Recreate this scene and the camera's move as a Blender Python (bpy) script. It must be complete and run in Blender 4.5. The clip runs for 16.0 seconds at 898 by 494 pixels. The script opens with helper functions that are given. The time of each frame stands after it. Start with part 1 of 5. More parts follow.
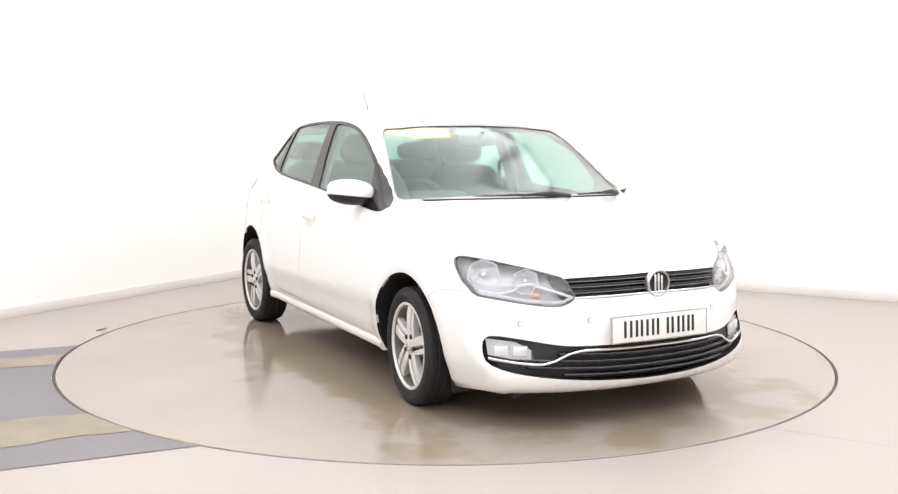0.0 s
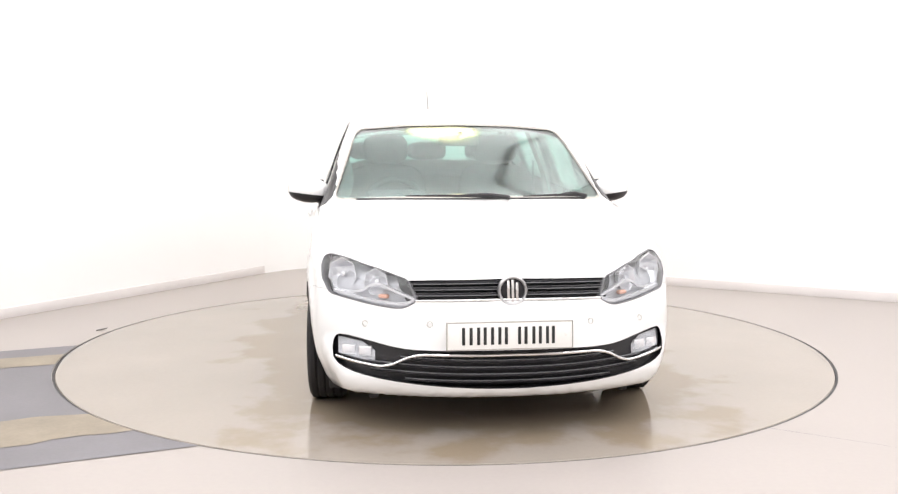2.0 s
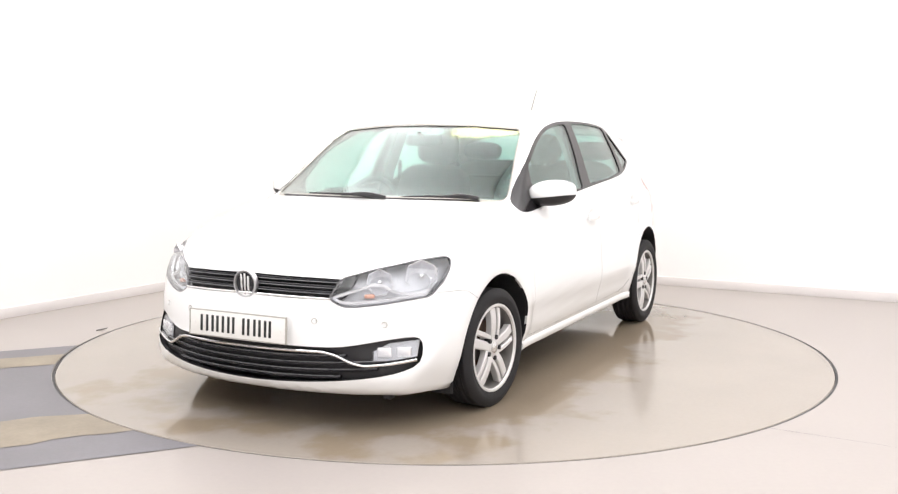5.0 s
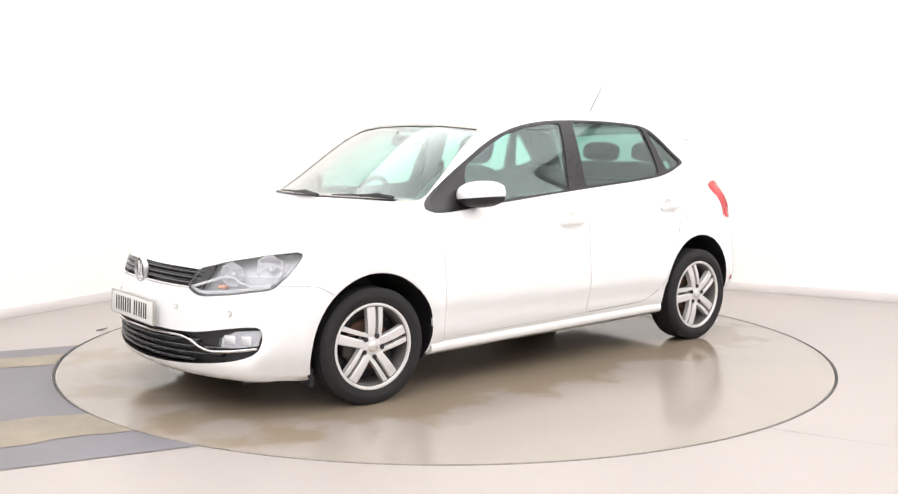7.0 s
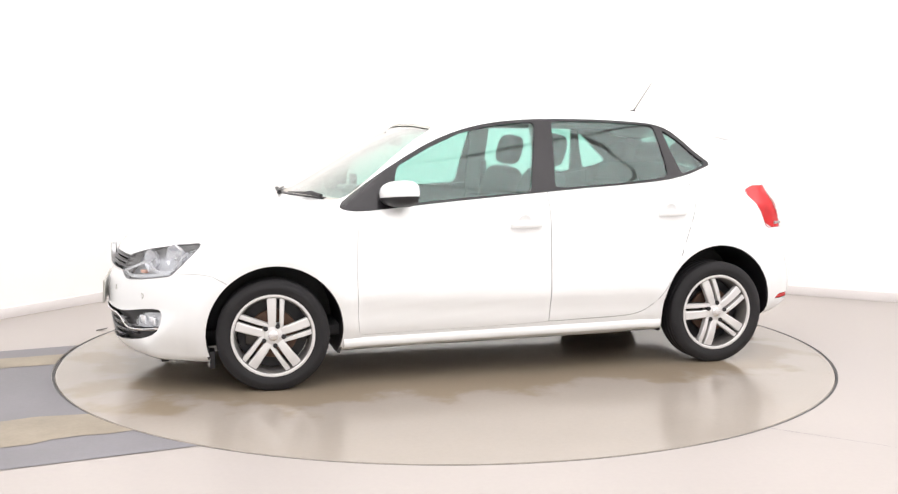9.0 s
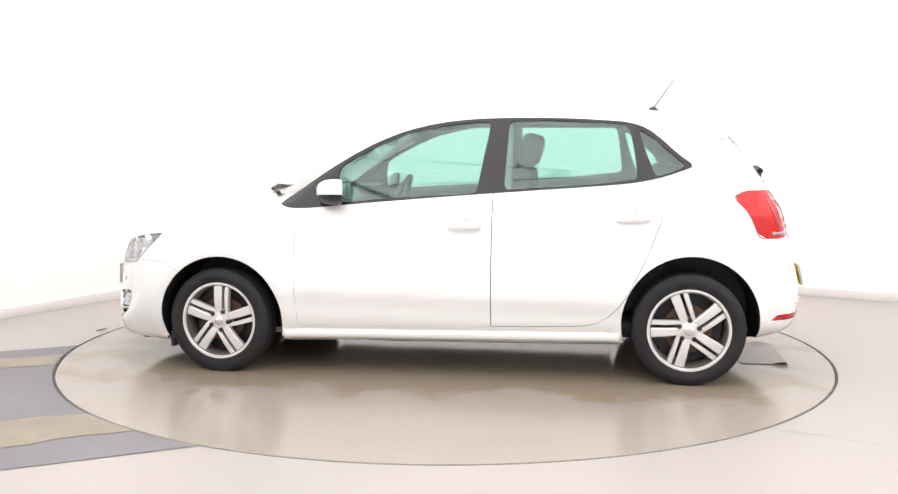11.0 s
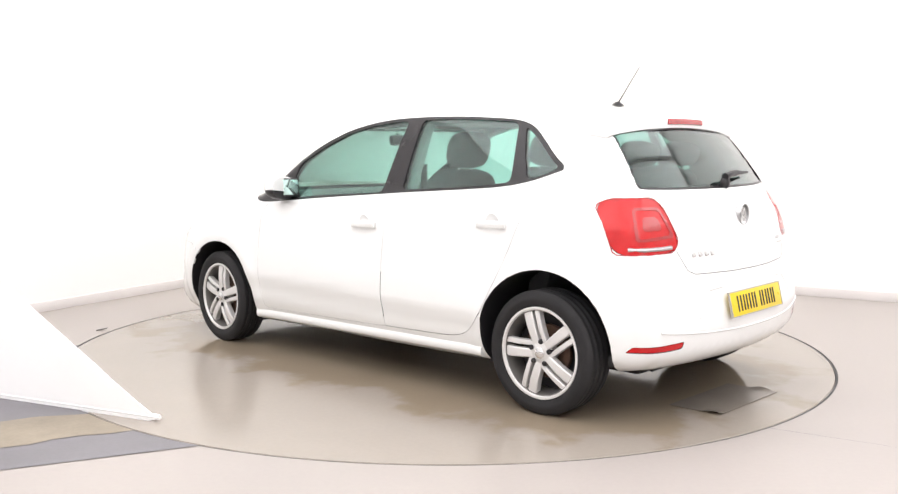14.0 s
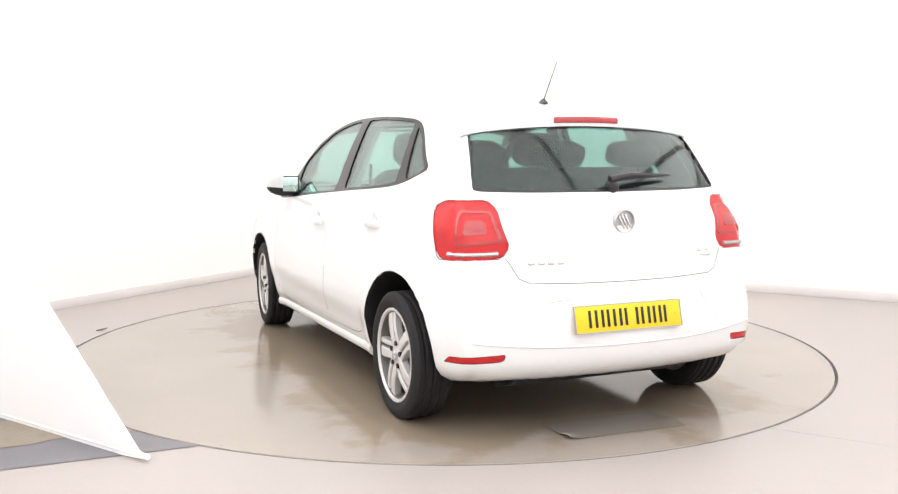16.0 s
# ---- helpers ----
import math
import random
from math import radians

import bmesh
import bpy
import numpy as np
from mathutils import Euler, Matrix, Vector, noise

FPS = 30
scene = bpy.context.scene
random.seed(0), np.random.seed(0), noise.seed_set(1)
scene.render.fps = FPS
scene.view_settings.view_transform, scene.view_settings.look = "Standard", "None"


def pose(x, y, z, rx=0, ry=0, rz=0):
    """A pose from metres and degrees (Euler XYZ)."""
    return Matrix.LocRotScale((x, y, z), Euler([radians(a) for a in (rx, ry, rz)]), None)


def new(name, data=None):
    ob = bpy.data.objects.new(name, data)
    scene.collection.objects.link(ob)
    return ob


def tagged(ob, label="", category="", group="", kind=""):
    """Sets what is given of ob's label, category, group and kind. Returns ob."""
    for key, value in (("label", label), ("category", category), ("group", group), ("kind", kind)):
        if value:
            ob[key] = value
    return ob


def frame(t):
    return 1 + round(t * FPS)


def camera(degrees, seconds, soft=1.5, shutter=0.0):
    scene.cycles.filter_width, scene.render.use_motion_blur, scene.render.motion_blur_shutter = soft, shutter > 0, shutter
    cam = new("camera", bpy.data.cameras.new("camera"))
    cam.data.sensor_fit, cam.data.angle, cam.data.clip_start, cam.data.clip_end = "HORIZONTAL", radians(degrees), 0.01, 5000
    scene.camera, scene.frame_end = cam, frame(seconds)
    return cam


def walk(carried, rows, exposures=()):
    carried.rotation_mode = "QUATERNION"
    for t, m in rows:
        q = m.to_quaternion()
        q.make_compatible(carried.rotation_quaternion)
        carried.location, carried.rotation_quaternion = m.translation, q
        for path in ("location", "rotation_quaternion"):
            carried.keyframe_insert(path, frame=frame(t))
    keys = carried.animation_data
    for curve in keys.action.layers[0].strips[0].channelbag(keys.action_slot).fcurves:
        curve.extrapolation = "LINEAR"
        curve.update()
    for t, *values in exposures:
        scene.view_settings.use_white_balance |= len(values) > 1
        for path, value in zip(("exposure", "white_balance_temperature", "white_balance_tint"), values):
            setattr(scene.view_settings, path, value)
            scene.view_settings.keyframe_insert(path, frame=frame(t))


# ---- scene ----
cam = camera(50.24, 16.0, soft=1.3)
EYE = pose(0.0, -5.797, 1.221, 90 - 6.086, -0.122, -0.177)
walk(cam, [(0.0, EYE), (16.0, EYE)])

# the turntable's angle in degrees, which is also the heading of the car on it
TURN = [(0.0, -61.97), (0.5, -65.41), (1.0, -70.83), (1.5, -76.5), (2.0, -82.6), (2.5, -88.37), (3.0, -94.5), (3.5, -100.28),
        (4.0, -106.45), (4.5, -112.0), (5.0, -117.8), (5.5, -123.6), (6.0, -129.4), (6.5, -135.13), (7.0, -141.1), (7.5, -146.82),
        (8.0, -152.8), (8.5, -158.4), (9.0, -164.35), (9.5, -169.9), (10.0, -175.6), (10.5, -181.3), (11.0, -187.0),
        (11.5, -192.77), (12.0, -198.8), (12.5, -204.46), (13.0, -210.5), (13.5, -216.2), (14.0, -222.3), (14.5, -228.06),
        (15.0, -234.1), (15.5, -239.81), (16.0, -245.88)]
CAR_X, CAR_Y = -0.115, 0.030      # the car's middle, off the turntable's axis, in the car's own axes
DISC_R = 2.235

# ---- light ----
world = bpy.data.worlds.new("world")
scene.world = world
world.use_nodes = True
world.node_tree.nodes["Background"].inputs[0].default_value = (1.0, 0.98, 1.0, 1)
world.node_tree.nodes["Background"].inputs[1].default_value = 0.3
scene.view_settings.exposure = 0.0


def area_lamp(name, m, sx, sy, watts, colour):
    d = bpy.data.lights.new(name, "AREA")
    d.shape, d.size, d.size_y, d.energy, d.color = "RECTANGLE", sx, sy, watts, colour
    ob = new(name, d)
    ob.matrix_world = m
    return ob


# ---- materials ----
def lin(r, g, b):
    return tuple((c / 255 / 12.92) if c / 255 < 0.04045 else ((c / 255 + 0.055) / 1.055) ** 2.4 for c in (r, g, b))


def material(name, colour, rough=0.5, metal=0.0, vary=0.06, scale=6.0, grain=60.0, bump=0.0, coat=0.0, trans=0.0, ior=1.45,
             spec=0.5, emit=None, power=0.0, patch=None, patch_scale=1.0, rough_vary=0.08):
    """A surface with its colour varied at two scales, and fine relief."""
    m = bpy.data.materials.new(name)
    m.use_nodes = True
    nt = m.node_tree
    N, L = nt.nodes, nt.links
    b = N["Principled BSDF"]
    b.inputs["Roughness"].default_value = rough
    b.inputs["Metallic"].default_value = metal
    b.inputs["Coat Weight"].default_value = coat
    b.inputs["Coat Roughness"].default_value = 0.04
    b.inputs["Transmission Weight"].default_value = trans
    b.inputs["IOR"].default_value = ior
    b.inputs["Specular IOR Level"].default_value = spec
    if emit:
        b.inputs["Emission Color"].default_value = (*emit, 1)
        b.inputs["Emission Strength"].default_value = power
    co = N.new("ShaderNodeTexCoord")

    def noise_node(s, detail):
        n = N.new("ShaderNodeTexNoise")
        n.inputs["Scale"].default_value, n.inputs["Detail"].default_value = s, detail
        L.new(co.outputs["Object"], n.inputs["Vector"])
        return n

    def mix(fac, a, c, blend="MIX"):
        x = N.new("ShaderNodeMix")
        x.data_type, x.blend_type = "RGBA", blend
        for sock, val in ((x.inputs[0], fac), (x.inputs[6], a), (x.inputs[7], c)):
            if hasattr(val, "links"):
                L.new(val, sock)
            else:
                sock.default_value = val if isinstance(val, float) else (*val, 1)
        return x.outputs[2]
    big, small = noise_node(scale, 4), noise_node(grain, 3)
    dark = tuple(c * (1 - vary * 2) for c in colour)
    light = tuple(min(1, c * (1 + vary)) for c in colour)
    out = mix(big.outputs["Fac"], dark, light)
    fine = mix(small.outputs["Fac"], tuple(1 - vary for _ in range(3)), (1.0, 1.0, 1.0))
    out = mix(1.0, out, fine, "MULTIPLY")
    L.new(out, b.inputs["Base Color"])
    ramp = N.new("ShaderNodeMapRange")
    ramp.inputs[3].default_value, ramp.inputs[4].default_value = max(0.0, rough - rough_vary), min(1.0, rough + rough_vary)
    L.new(big.outputs["Fac"], ramp.inputs[0])
    L.new(ramp.outputs[0], b.inputs["Roughness"])
    if bump:
        bn = N.new("ShaderNodeBump")
        bn.inputs["Strength"].default_value, bn.inputs["Distance"].default_value = bump, 0.002
        L.new(small.outputs["Fac"], bn.inputs["Height"])
        L.new(bn.outputs[0], b.inputs["Normal"])
    return m


PAINT_WHITE = material("white_car_paint", (0.83, 0.835, 0.83), 0.3, 0, 0.012, 3, 200, coat=1.0, rough_vary=0.02)
BLACK_PLASTIC = material("black_plastic", (0.022, 0.021, 0.023), 0.45, 0, 0.15, 20, 300, bump=0.15)
RUBBER = material("tyre_rubber", (0.016, 0.015, 0.0165), 0.75, 0, 0.2, 12, 150, bump=0.3)
LINING = material("dark_grey_lining", (0.05, 0.05, 0.052), 0.8, 0, 0.15, 10, 200, bump=0.2)
TRIM_BLACK = material("black_window_trim", (0.02, 0.018, 0.02), 0.22, 0, 0.1, 20, 200)
RED_LENS = material("red_lens", (0.62, 0.010, 0.013), 0.12, 0, 0.15, 14, 160, coat=0.1, rough_vary=0.03)
SLAT_GREY = material("grey_slat_plastic", (0.17, 0.17, 0.18), 0.3, 0.2, 0.08, 20, 200)
RED_DARK = material("dark_red_lens", (0.40, 0.007, 0.011), 0.15, 0, 0.08, 9, 160, coat=1.0)
CHROME = material("chrome", (0.80, 0.80, 0.80), 0.10, 1.0, 0.03, 20, 200, rough_vary=0.04)
CHROME_DIM = material("satin_silver", (0.50, 0.50, 0.51), 0.3, 0.9, 0.05, 20, 200)
BLACK_GLOSS = material("gloss_black_plastic", (0.015, 0.015, 0.018), 0.18, 0, 0.1, 20, 200)
REFLECTOR_SILVER = material("lamp_reflector", (0.88, 0.88, 0.90), 0.2, 0.55, 0.04, 40, 150, bump=0.3)
LAMP_GREY = material("lamp_housing", (0.56, 0.56, 0.58), 0.35, 0.2, 0.08, 20, 100)
AMBER = material("amber_lens", (0.78, 0.42, 0.30), 0.2, 0, 0.06, 20, 100)
PLATE_WHITE = material("white_plate", (0.80, 0.79, 0.76), 0.35, 0, 0.02, 10, 150)
PLATE_YELLOW = material("yellow_plate", (0.83, 0.60, 0.02), 0.35, 0, 0.03, 10, 150)
PLATE_EDGE = material("mid_grey_plastic", (0.42, 0.40, 0.36), 0.4, 0, 0.05, 20, 100)
PLATE_BLACK = material("plate_bar_black", (0.02, 0.02, 0.02), 0.45, 0, 0.05, 20, 100)
# teal in the mirror's own colour stands in for what it reflects
MIRROR = material("mirror_glass", (0.55, 0.74, 0.70), 0.02, 1.0, 0.01, 5, 50, rough_vary=0.01)
CLOTH = material("dark_seat_cloth", (0.045, 0.045, 0.048), 0.85, 0, 0.2, 14, 350, bump=0.5)
DASH = material("dashboard_plastic", (0.06, 0.062, 0.065), 0.55, 0, 0.12, 16, 350, bump=0.4)
HEADLINER = material("pale_grey_lining", (0.38, 0.38, 0.36), 0.85, 0, 0.06, 12, 300, bump=0.3)
RUST = material("rusty_iron", (0.17, 0.10, 0.07), 0.55, 0.5, 0.25, 25, 120, bump=0.2)
ALLOY = material("silver_alloy", (0.72, 0.71, 0.70), 0.38, 0.35, 0.04, 15, 200)
# inner barrel, a darker grey than the rim's lip and spokes
BARREL = material("dark_grey_alloy", (0.20, 0.19, 0.18), 0.5, 0.4, 0.12, 15, 120)
WALL_WHITE = material("white_wall_paint", (0.89, 0.885, 0.88), 0.7, 0, 0.015, 1.2, 90, bump=0.08)
SKIRTING = material("white_skirting_paint", (0.72, 0.685, 0.675), 0.5, 0, 0.02, 4, 90)
FLOOR = material("beige_resin_floor", (0.402, 0.364, 0.342), 0.42, 0, 0.07, 0.9, 45, bump=0.05)
LANE = material("grey_lane_paint", (0.215, 0.205, 0.22), 0.6, 0, 0.15, 2.5, 60, bump=0.1)
LANE_WORN = material("worn_ochre_floor", (0.33, 0.28, 0.215), 0.55, 0, 0.22, 5, 60, bump=0.1)
DISC = material("glossy_beige_turntable", (0.345, 0.305, 0.266), 0.19, 0, 0.07, 1.1, 45, bump=0.03)
DARK_STEEL = material("dark_steel_rim", (0.09, 0.08, 0.07), 0.5, 0.6, 0.2, 8, 90)


def glass_material(name, tint, gloss=0.02, base=0.045, bend=4.0, reach=0.9):
    """Thin pane: clear with a tint, and a mirror sheen by Fresnel."""
    m = bpy.data.materials.new(name)
    m.use_nodes = True
    nt = m.node_tree
    N, L = nt.nodes, nt.links
    N.remove(N["Principled BSDF"])
    clear, sheen, mixer, lw = N.new("ShaderNodeBsdfTransparent"), N.new("ShaderNodeBsdfGlossy"), N.new("ShaderNodeMixShader"), N.new("ShaderNodeLayerWeight")
    clear.inputs[0].default_value = (*tint, 1)
    sheen.inputs["Roughness"].default_value = gloss
    lw.inputs["Blend"].default_value = 0.5
    power, gain = N.new("ShaderNodeMath"), N.new("ShaderNodeMath")
    power.operation, gain.operation = "POWER", "MULTIPLY_ADD"
    power.inputs[1].default_value = bend
    gain.inputs[1].default_value, gain.inputs[2].default_value = reach, base
    L.new(lw.outputs["Facing"], power.inputs[0])
    L.new(power.outputs[0], gain.inputs[0])
    L.new(gain.outputs[0], mixer.inputs[0])
    L.new(clear.outputs[0], mixer.inputs[1])
    L.new(sheen.outputs[0], mixer.inputs[2])
    L.new(mixer.outputs[0], N["Material Output"].inputs[0])
    return m


GLASS = glass_material("green_tinted_glass", (0.74, 0.92, 0.88), 0.03, 0.07)
GLASS_SCREEN = glass_material("windscreen_glass", (0.78, 0.92, 0.88), 0.10, 0.02, 4.0, 1.6)
GLASS_BACK = glass_material("dark_rear_glass", (0.60, 0.74, 0.71), 0.05, 0.04, 4.0, 1.3)
LENS = glass_material("clear_lens", (0.96, 0.97, 0.98), 0.03)


def wet_patch(m):
    """A ragged darker, glossier puddle on the turntable round the parked car."""
    nt = m.node_tree
    N, L = nt.nodes, nt.links
    b = N["Principled BSDF"]
    co, sep, noi = N.new("ShaderNodeTexCoord"), N.new("ShaderNodeSeparateXYZ"), N.new("ShaderNodeTexNoise")
    noi.inputs["Scale"].default_value, noi.inputs["Detail"].default_value = 2.3, 5
    L.new(co.outputs["Object"], sep.inputs[0])
    L.new(co.outputs["Object"], noi.inputs["Vector"])

    def op(kind, a, c=0.0, d=0.0):
        n = N.new("ShaderNodeMath")
        n.operation = kind
        for sock, val in zip(n.inputs, (a, c, d)):
            if isinstance(val, float):
                sock.default_value = val
            else:
                L.new(val, sock)
        return n.outputs[0]
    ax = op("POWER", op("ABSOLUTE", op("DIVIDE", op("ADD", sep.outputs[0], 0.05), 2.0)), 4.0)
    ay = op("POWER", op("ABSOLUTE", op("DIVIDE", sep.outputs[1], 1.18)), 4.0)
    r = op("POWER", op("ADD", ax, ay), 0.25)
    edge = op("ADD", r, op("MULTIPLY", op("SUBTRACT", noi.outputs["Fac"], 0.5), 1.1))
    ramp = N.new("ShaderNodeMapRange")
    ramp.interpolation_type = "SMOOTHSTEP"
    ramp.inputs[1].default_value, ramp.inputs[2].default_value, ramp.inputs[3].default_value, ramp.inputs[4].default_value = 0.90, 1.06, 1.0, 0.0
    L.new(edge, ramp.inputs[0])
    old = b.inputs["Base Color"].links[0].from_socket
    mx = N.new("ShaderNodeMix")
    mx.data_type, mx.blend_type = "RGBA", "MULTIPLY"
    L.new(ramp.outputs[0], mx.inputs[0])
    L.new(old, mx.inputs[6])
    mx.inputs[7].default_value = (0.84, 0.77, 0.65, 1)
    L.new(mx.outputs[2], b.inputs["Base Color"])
    rough = b.inputs["Roughness"].links[0].from_socket
    mr = N.new("ShaderNodeMix")
    mr.data_type = "FLOAT"
    L.new(ramp.outputs[0], mr.inputs[0])
    L.new(rough, mr.inputs[2])
    mr.inputs[3].default_value = 0.09
    L.new(mr.outputs[0], b.inputs["Roughness"])


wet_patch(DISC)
CURTAIN = material("white_curtain_fabric", (0.94, 0.94, 0.94), 0.8, 0, 0.02, 3, 250, bump=0.2)
SHEET = material("tan_plastic_sheet", (0.24, 0.21, 0.18), 0.25, 0, 0.09, 3, 60, bump=0.05)


# ---- mesh helpers ----
def mesh_object(name, verts, faces, mats, parent=None, label="", smooth=None):
    me = bpy.data.meshes.new(name)
    me.from_pydata([tuple(v) for v in verts], [], [tuple(f) for f in faces])
    for m in (mats if isinstance(mats, (list, tuple)) else [mats]):
        me.materials.append(m)
    if smooth is not None:
        me.shade_smooth()
        me.set_sharp_from_angle(angle=radians(smooth))
    ob = new(name, me)
    ob.parent = parent
    if label:
        ob["label"] = label
    return ob


def part(name, bm, mat, parent=None, label="", smooth=35):
    me = bpy.data.meshes.new(name)
    bmesh.ops.recalc_face_normals(bm, faces=bm.faces)
    bm.to_mesh(me)
    bm.free()
    me.materials.append(mat)
    if smooth:
        me.shade_smooth()
        me.set_sharp_from_angle(angle=radians(smooth))
    ob = new(name, me)
    ob.parent = parent
    if label:
        ob["label"] = label
    return ob


def box(bm, x0, x1, y0, y1, z0, z1, bevel=0.0, m=None):
    geo = bmesh.ops.create_cube(bm, size=1)
    vs = geo["verts"]
    for v in vs:
        v.co = Vector((x0 + (v.co.x + .5) * (x1 - x0), y0 + (v.co.y + .5) * (y1 - y0), z0 + (v.co.z + .5) * (z1 - z0)))
    if bevel:
        es = list({e for v in vs for e in v.link_edges})
        r = bmesh.ops.bevel(bm, geom=es, offset=bevel, segments=2, affect="EDGES", profile=0.5)
        vs = list({v for f in r["faces"] for v in f.verts} | {v for v in vs if v.is_valid})
    if m is not None:
        bmesh.ops.transform(bm, matrix=m, verts=[v for v in vs if v.is_valid])
    return bm


def revolve(profile, n=64, axis="y", closed=True):
    """Ring surface: profile points (radius, along) turned round an axis."""
    verts, faces = [], []
    k = len(profile)
    for i in range(n):
        a = 2 * math.pi * i / n
        for r, s in profile:
            if axis == "y":
                verts.append((r * math.sin(a), s, r * math.cos(a)))
            else:
                verts.append((r * math.cos(a), r * math.sin(a), s))
    for i in range(n):
        j = (i + 1) % n
        for q in range(k if closed else k - 1):
            p = (q + 1) % k
            faces.append((i * k + q, i * k + p, j * k + p, j * k + q))
    return verts, faces


# ---- room ----
CORNER = Vector((-1.136, 4.289, 0))
ROOM = Matrix(((0.868, 0.497, 0, CORNER.x), (-0.497, 0.868, 0, CORNER.y), (0, 0, 1, 0), (0, 0, 0, 1)))   # x along the far wall, -y into the room
RX, RY, RZ = 10.5, 11.5, 4.2


def structure(name, bm, mat, label, smooth=35):
    return tagged(part(name, bm, mat, None, label, smooth), category=name.split("_")[0], kind="structure")


def build_room():
    # rounded corner between the two far walls
    r, n = 1.2, 16
    verts, faces = [], []
    for i in range(n + 1):
        a = math.pi / 2 + math.pi / 2 * i / n
        p = Vector((r + r * math.cos(a), -r + r * math.sin(a), 0))
        for q in (p, Vector((0, 0, 0))):
            for z in (0, RZ):
                verts.append(ROOM @ Vector((q.x, q.y, z)))
    for i in range(n):
        k = i * 4
        faces += [(k, k + 1, k + 5, k + 4), (k + 2, k + 6, k + 7, k + 3), (k + 1, k + 3, k + 7, k + 5), (k, k + 4, k + 6, k + 2)]
    ob = mesh_object("wall_corner", verts, faces, WALL_WHITE, None, "rounded white corner between studio walls", 50)
    tagged(ob, category="wall", kind="structure")
    for name, b in (("wall_north", (-.15, RX + .15, 0, .15)), ("wall_west", (-.15, 0, -RY, 0)), ("wall_east", (RX, RX + .15, -RY, 0)),
                    ("wall_south", (-.15, RX + .15, -RY - .15, -RY))):
        structure(name, box(bmesh.new(), *b, 0, RZ, m=ROOM), WALL_WHITE, "plain white painted studio wall")
    structure("ceiling", box(bmesh.new(), -.15, RX + .15, -RY - .15, .15, RZ, RZ + .15, m=ROOM), WALL_WHITE, "plain white studio ceiling")
    structure("baseboard_north", box(bmesh.new(), 1.2, RX, -.012, 0, 0, .075, .003, m=ROOM), SKIRTING, "low white skirting along the studio wall")
    structure("baseboard_west", box(bmesh.new(), 0, .012, -RY, -1.2, 0, .075, .003, m=ROOM), SKIRTING, "low white skirting along the studio wall")
    # floor with a round hole for the turntable
    n = 160
    verts, faces = [], []
    corners = [ROOM @ Vector(c) for c in ((0, 0, 0), (0, -RY, 0), (RX, -RY, 0), (RX, 0, 0))]
    R = DISC_R + 0.006
    def edge_hit(a):
        d = Vector((math.cos(a), math.sin(a), 0))
        best = 1e9
        for i in range(4):
            p, q = corners[i], corners[(i + 1) % 4]
            e = q - p
            den = d.x * e.y - d.y * e.x
            if abs(den) > 1e-9:
                t = (p.x * e.y - p.y * e.x) / den
                if 0 < t < best:
                    best = t
        return d * best
    rings = [0.0, 0.02, 0.1, 0.3, 0.6, 1.0]
    for i in range(n):
        a = 2 * math.pi * i / n
        o, far = Vector((R * math.cos(a), R * math.sin(a), 0)), edge_hit(a)
        verts.append((o.x, o.y, -0.25))
        for s in rings:
            verts.append(o.lerp(far, s))
    k = len(rings) + 1
    for i in range(n):
        j = (i + 1) % n
        for q in range(k - 1):
            faces.append((i * k + q, i * k + q + 1, j * k + q + 1, j * k + q))
    ob = mesh_object("floor", verts, faces, FLOOR, None, "beige resin studio floor round a turntable", 30)
    tagged(ob, category="floor", kind="structure")


build_room()


def build_lane():
    """Grey painted drive-on lane that ends at the turntable, with two worn wheel tracks."""
    a = radians(24.0)
    d, n = Vector((math.cos(a), math.sin(a), 0)), Vector((-math.sin(a), math.cos(a), 0))

    def strip(name, w0, w1, mat, z, label, rag=0.0):
        verts, faces, k = [], [], 30
        for i in range(k + 1):
            for j in range(41):
                q = i / k
                s0 = -6.2 + j / 40 * 4.5
                lo, hi = (w + rag * noise.noise(Vector((s0 * 4, w * 5, 1))) for w in (w0, w1))
                w = lo + (hi - lo) * q
                end = -math.sqrt(max(.01, (DISC_R + .008) ** 2 - w * w))
                p = d * (-6.2 + (end + 6.2) * j / 40) + n * w
                verts.append((p.x, p.y, z))
        for i in range(k):
            for j in range(40):
                q = i * 41 + j
                faces.append((q, q + 1, q + 42, q + 41))
        ob = mesh_object(name, verts, faces, mat, None, label, 30)
        tagged(ob, category="floor marking", kind="structure")
    strip("floor_lane", -1.424, .862, LANE, .003, "worn grey painted lane on the floor")
    strip("floor_track_1", .36, .64, LANE_WORN, .005, "ochre worn wheel track on the lane", .05)
    strip("floor_track_2", -1.12, -.74, LANE_WORN, .005, "ochre worn wheel track on the lane", .05)


build_lane()


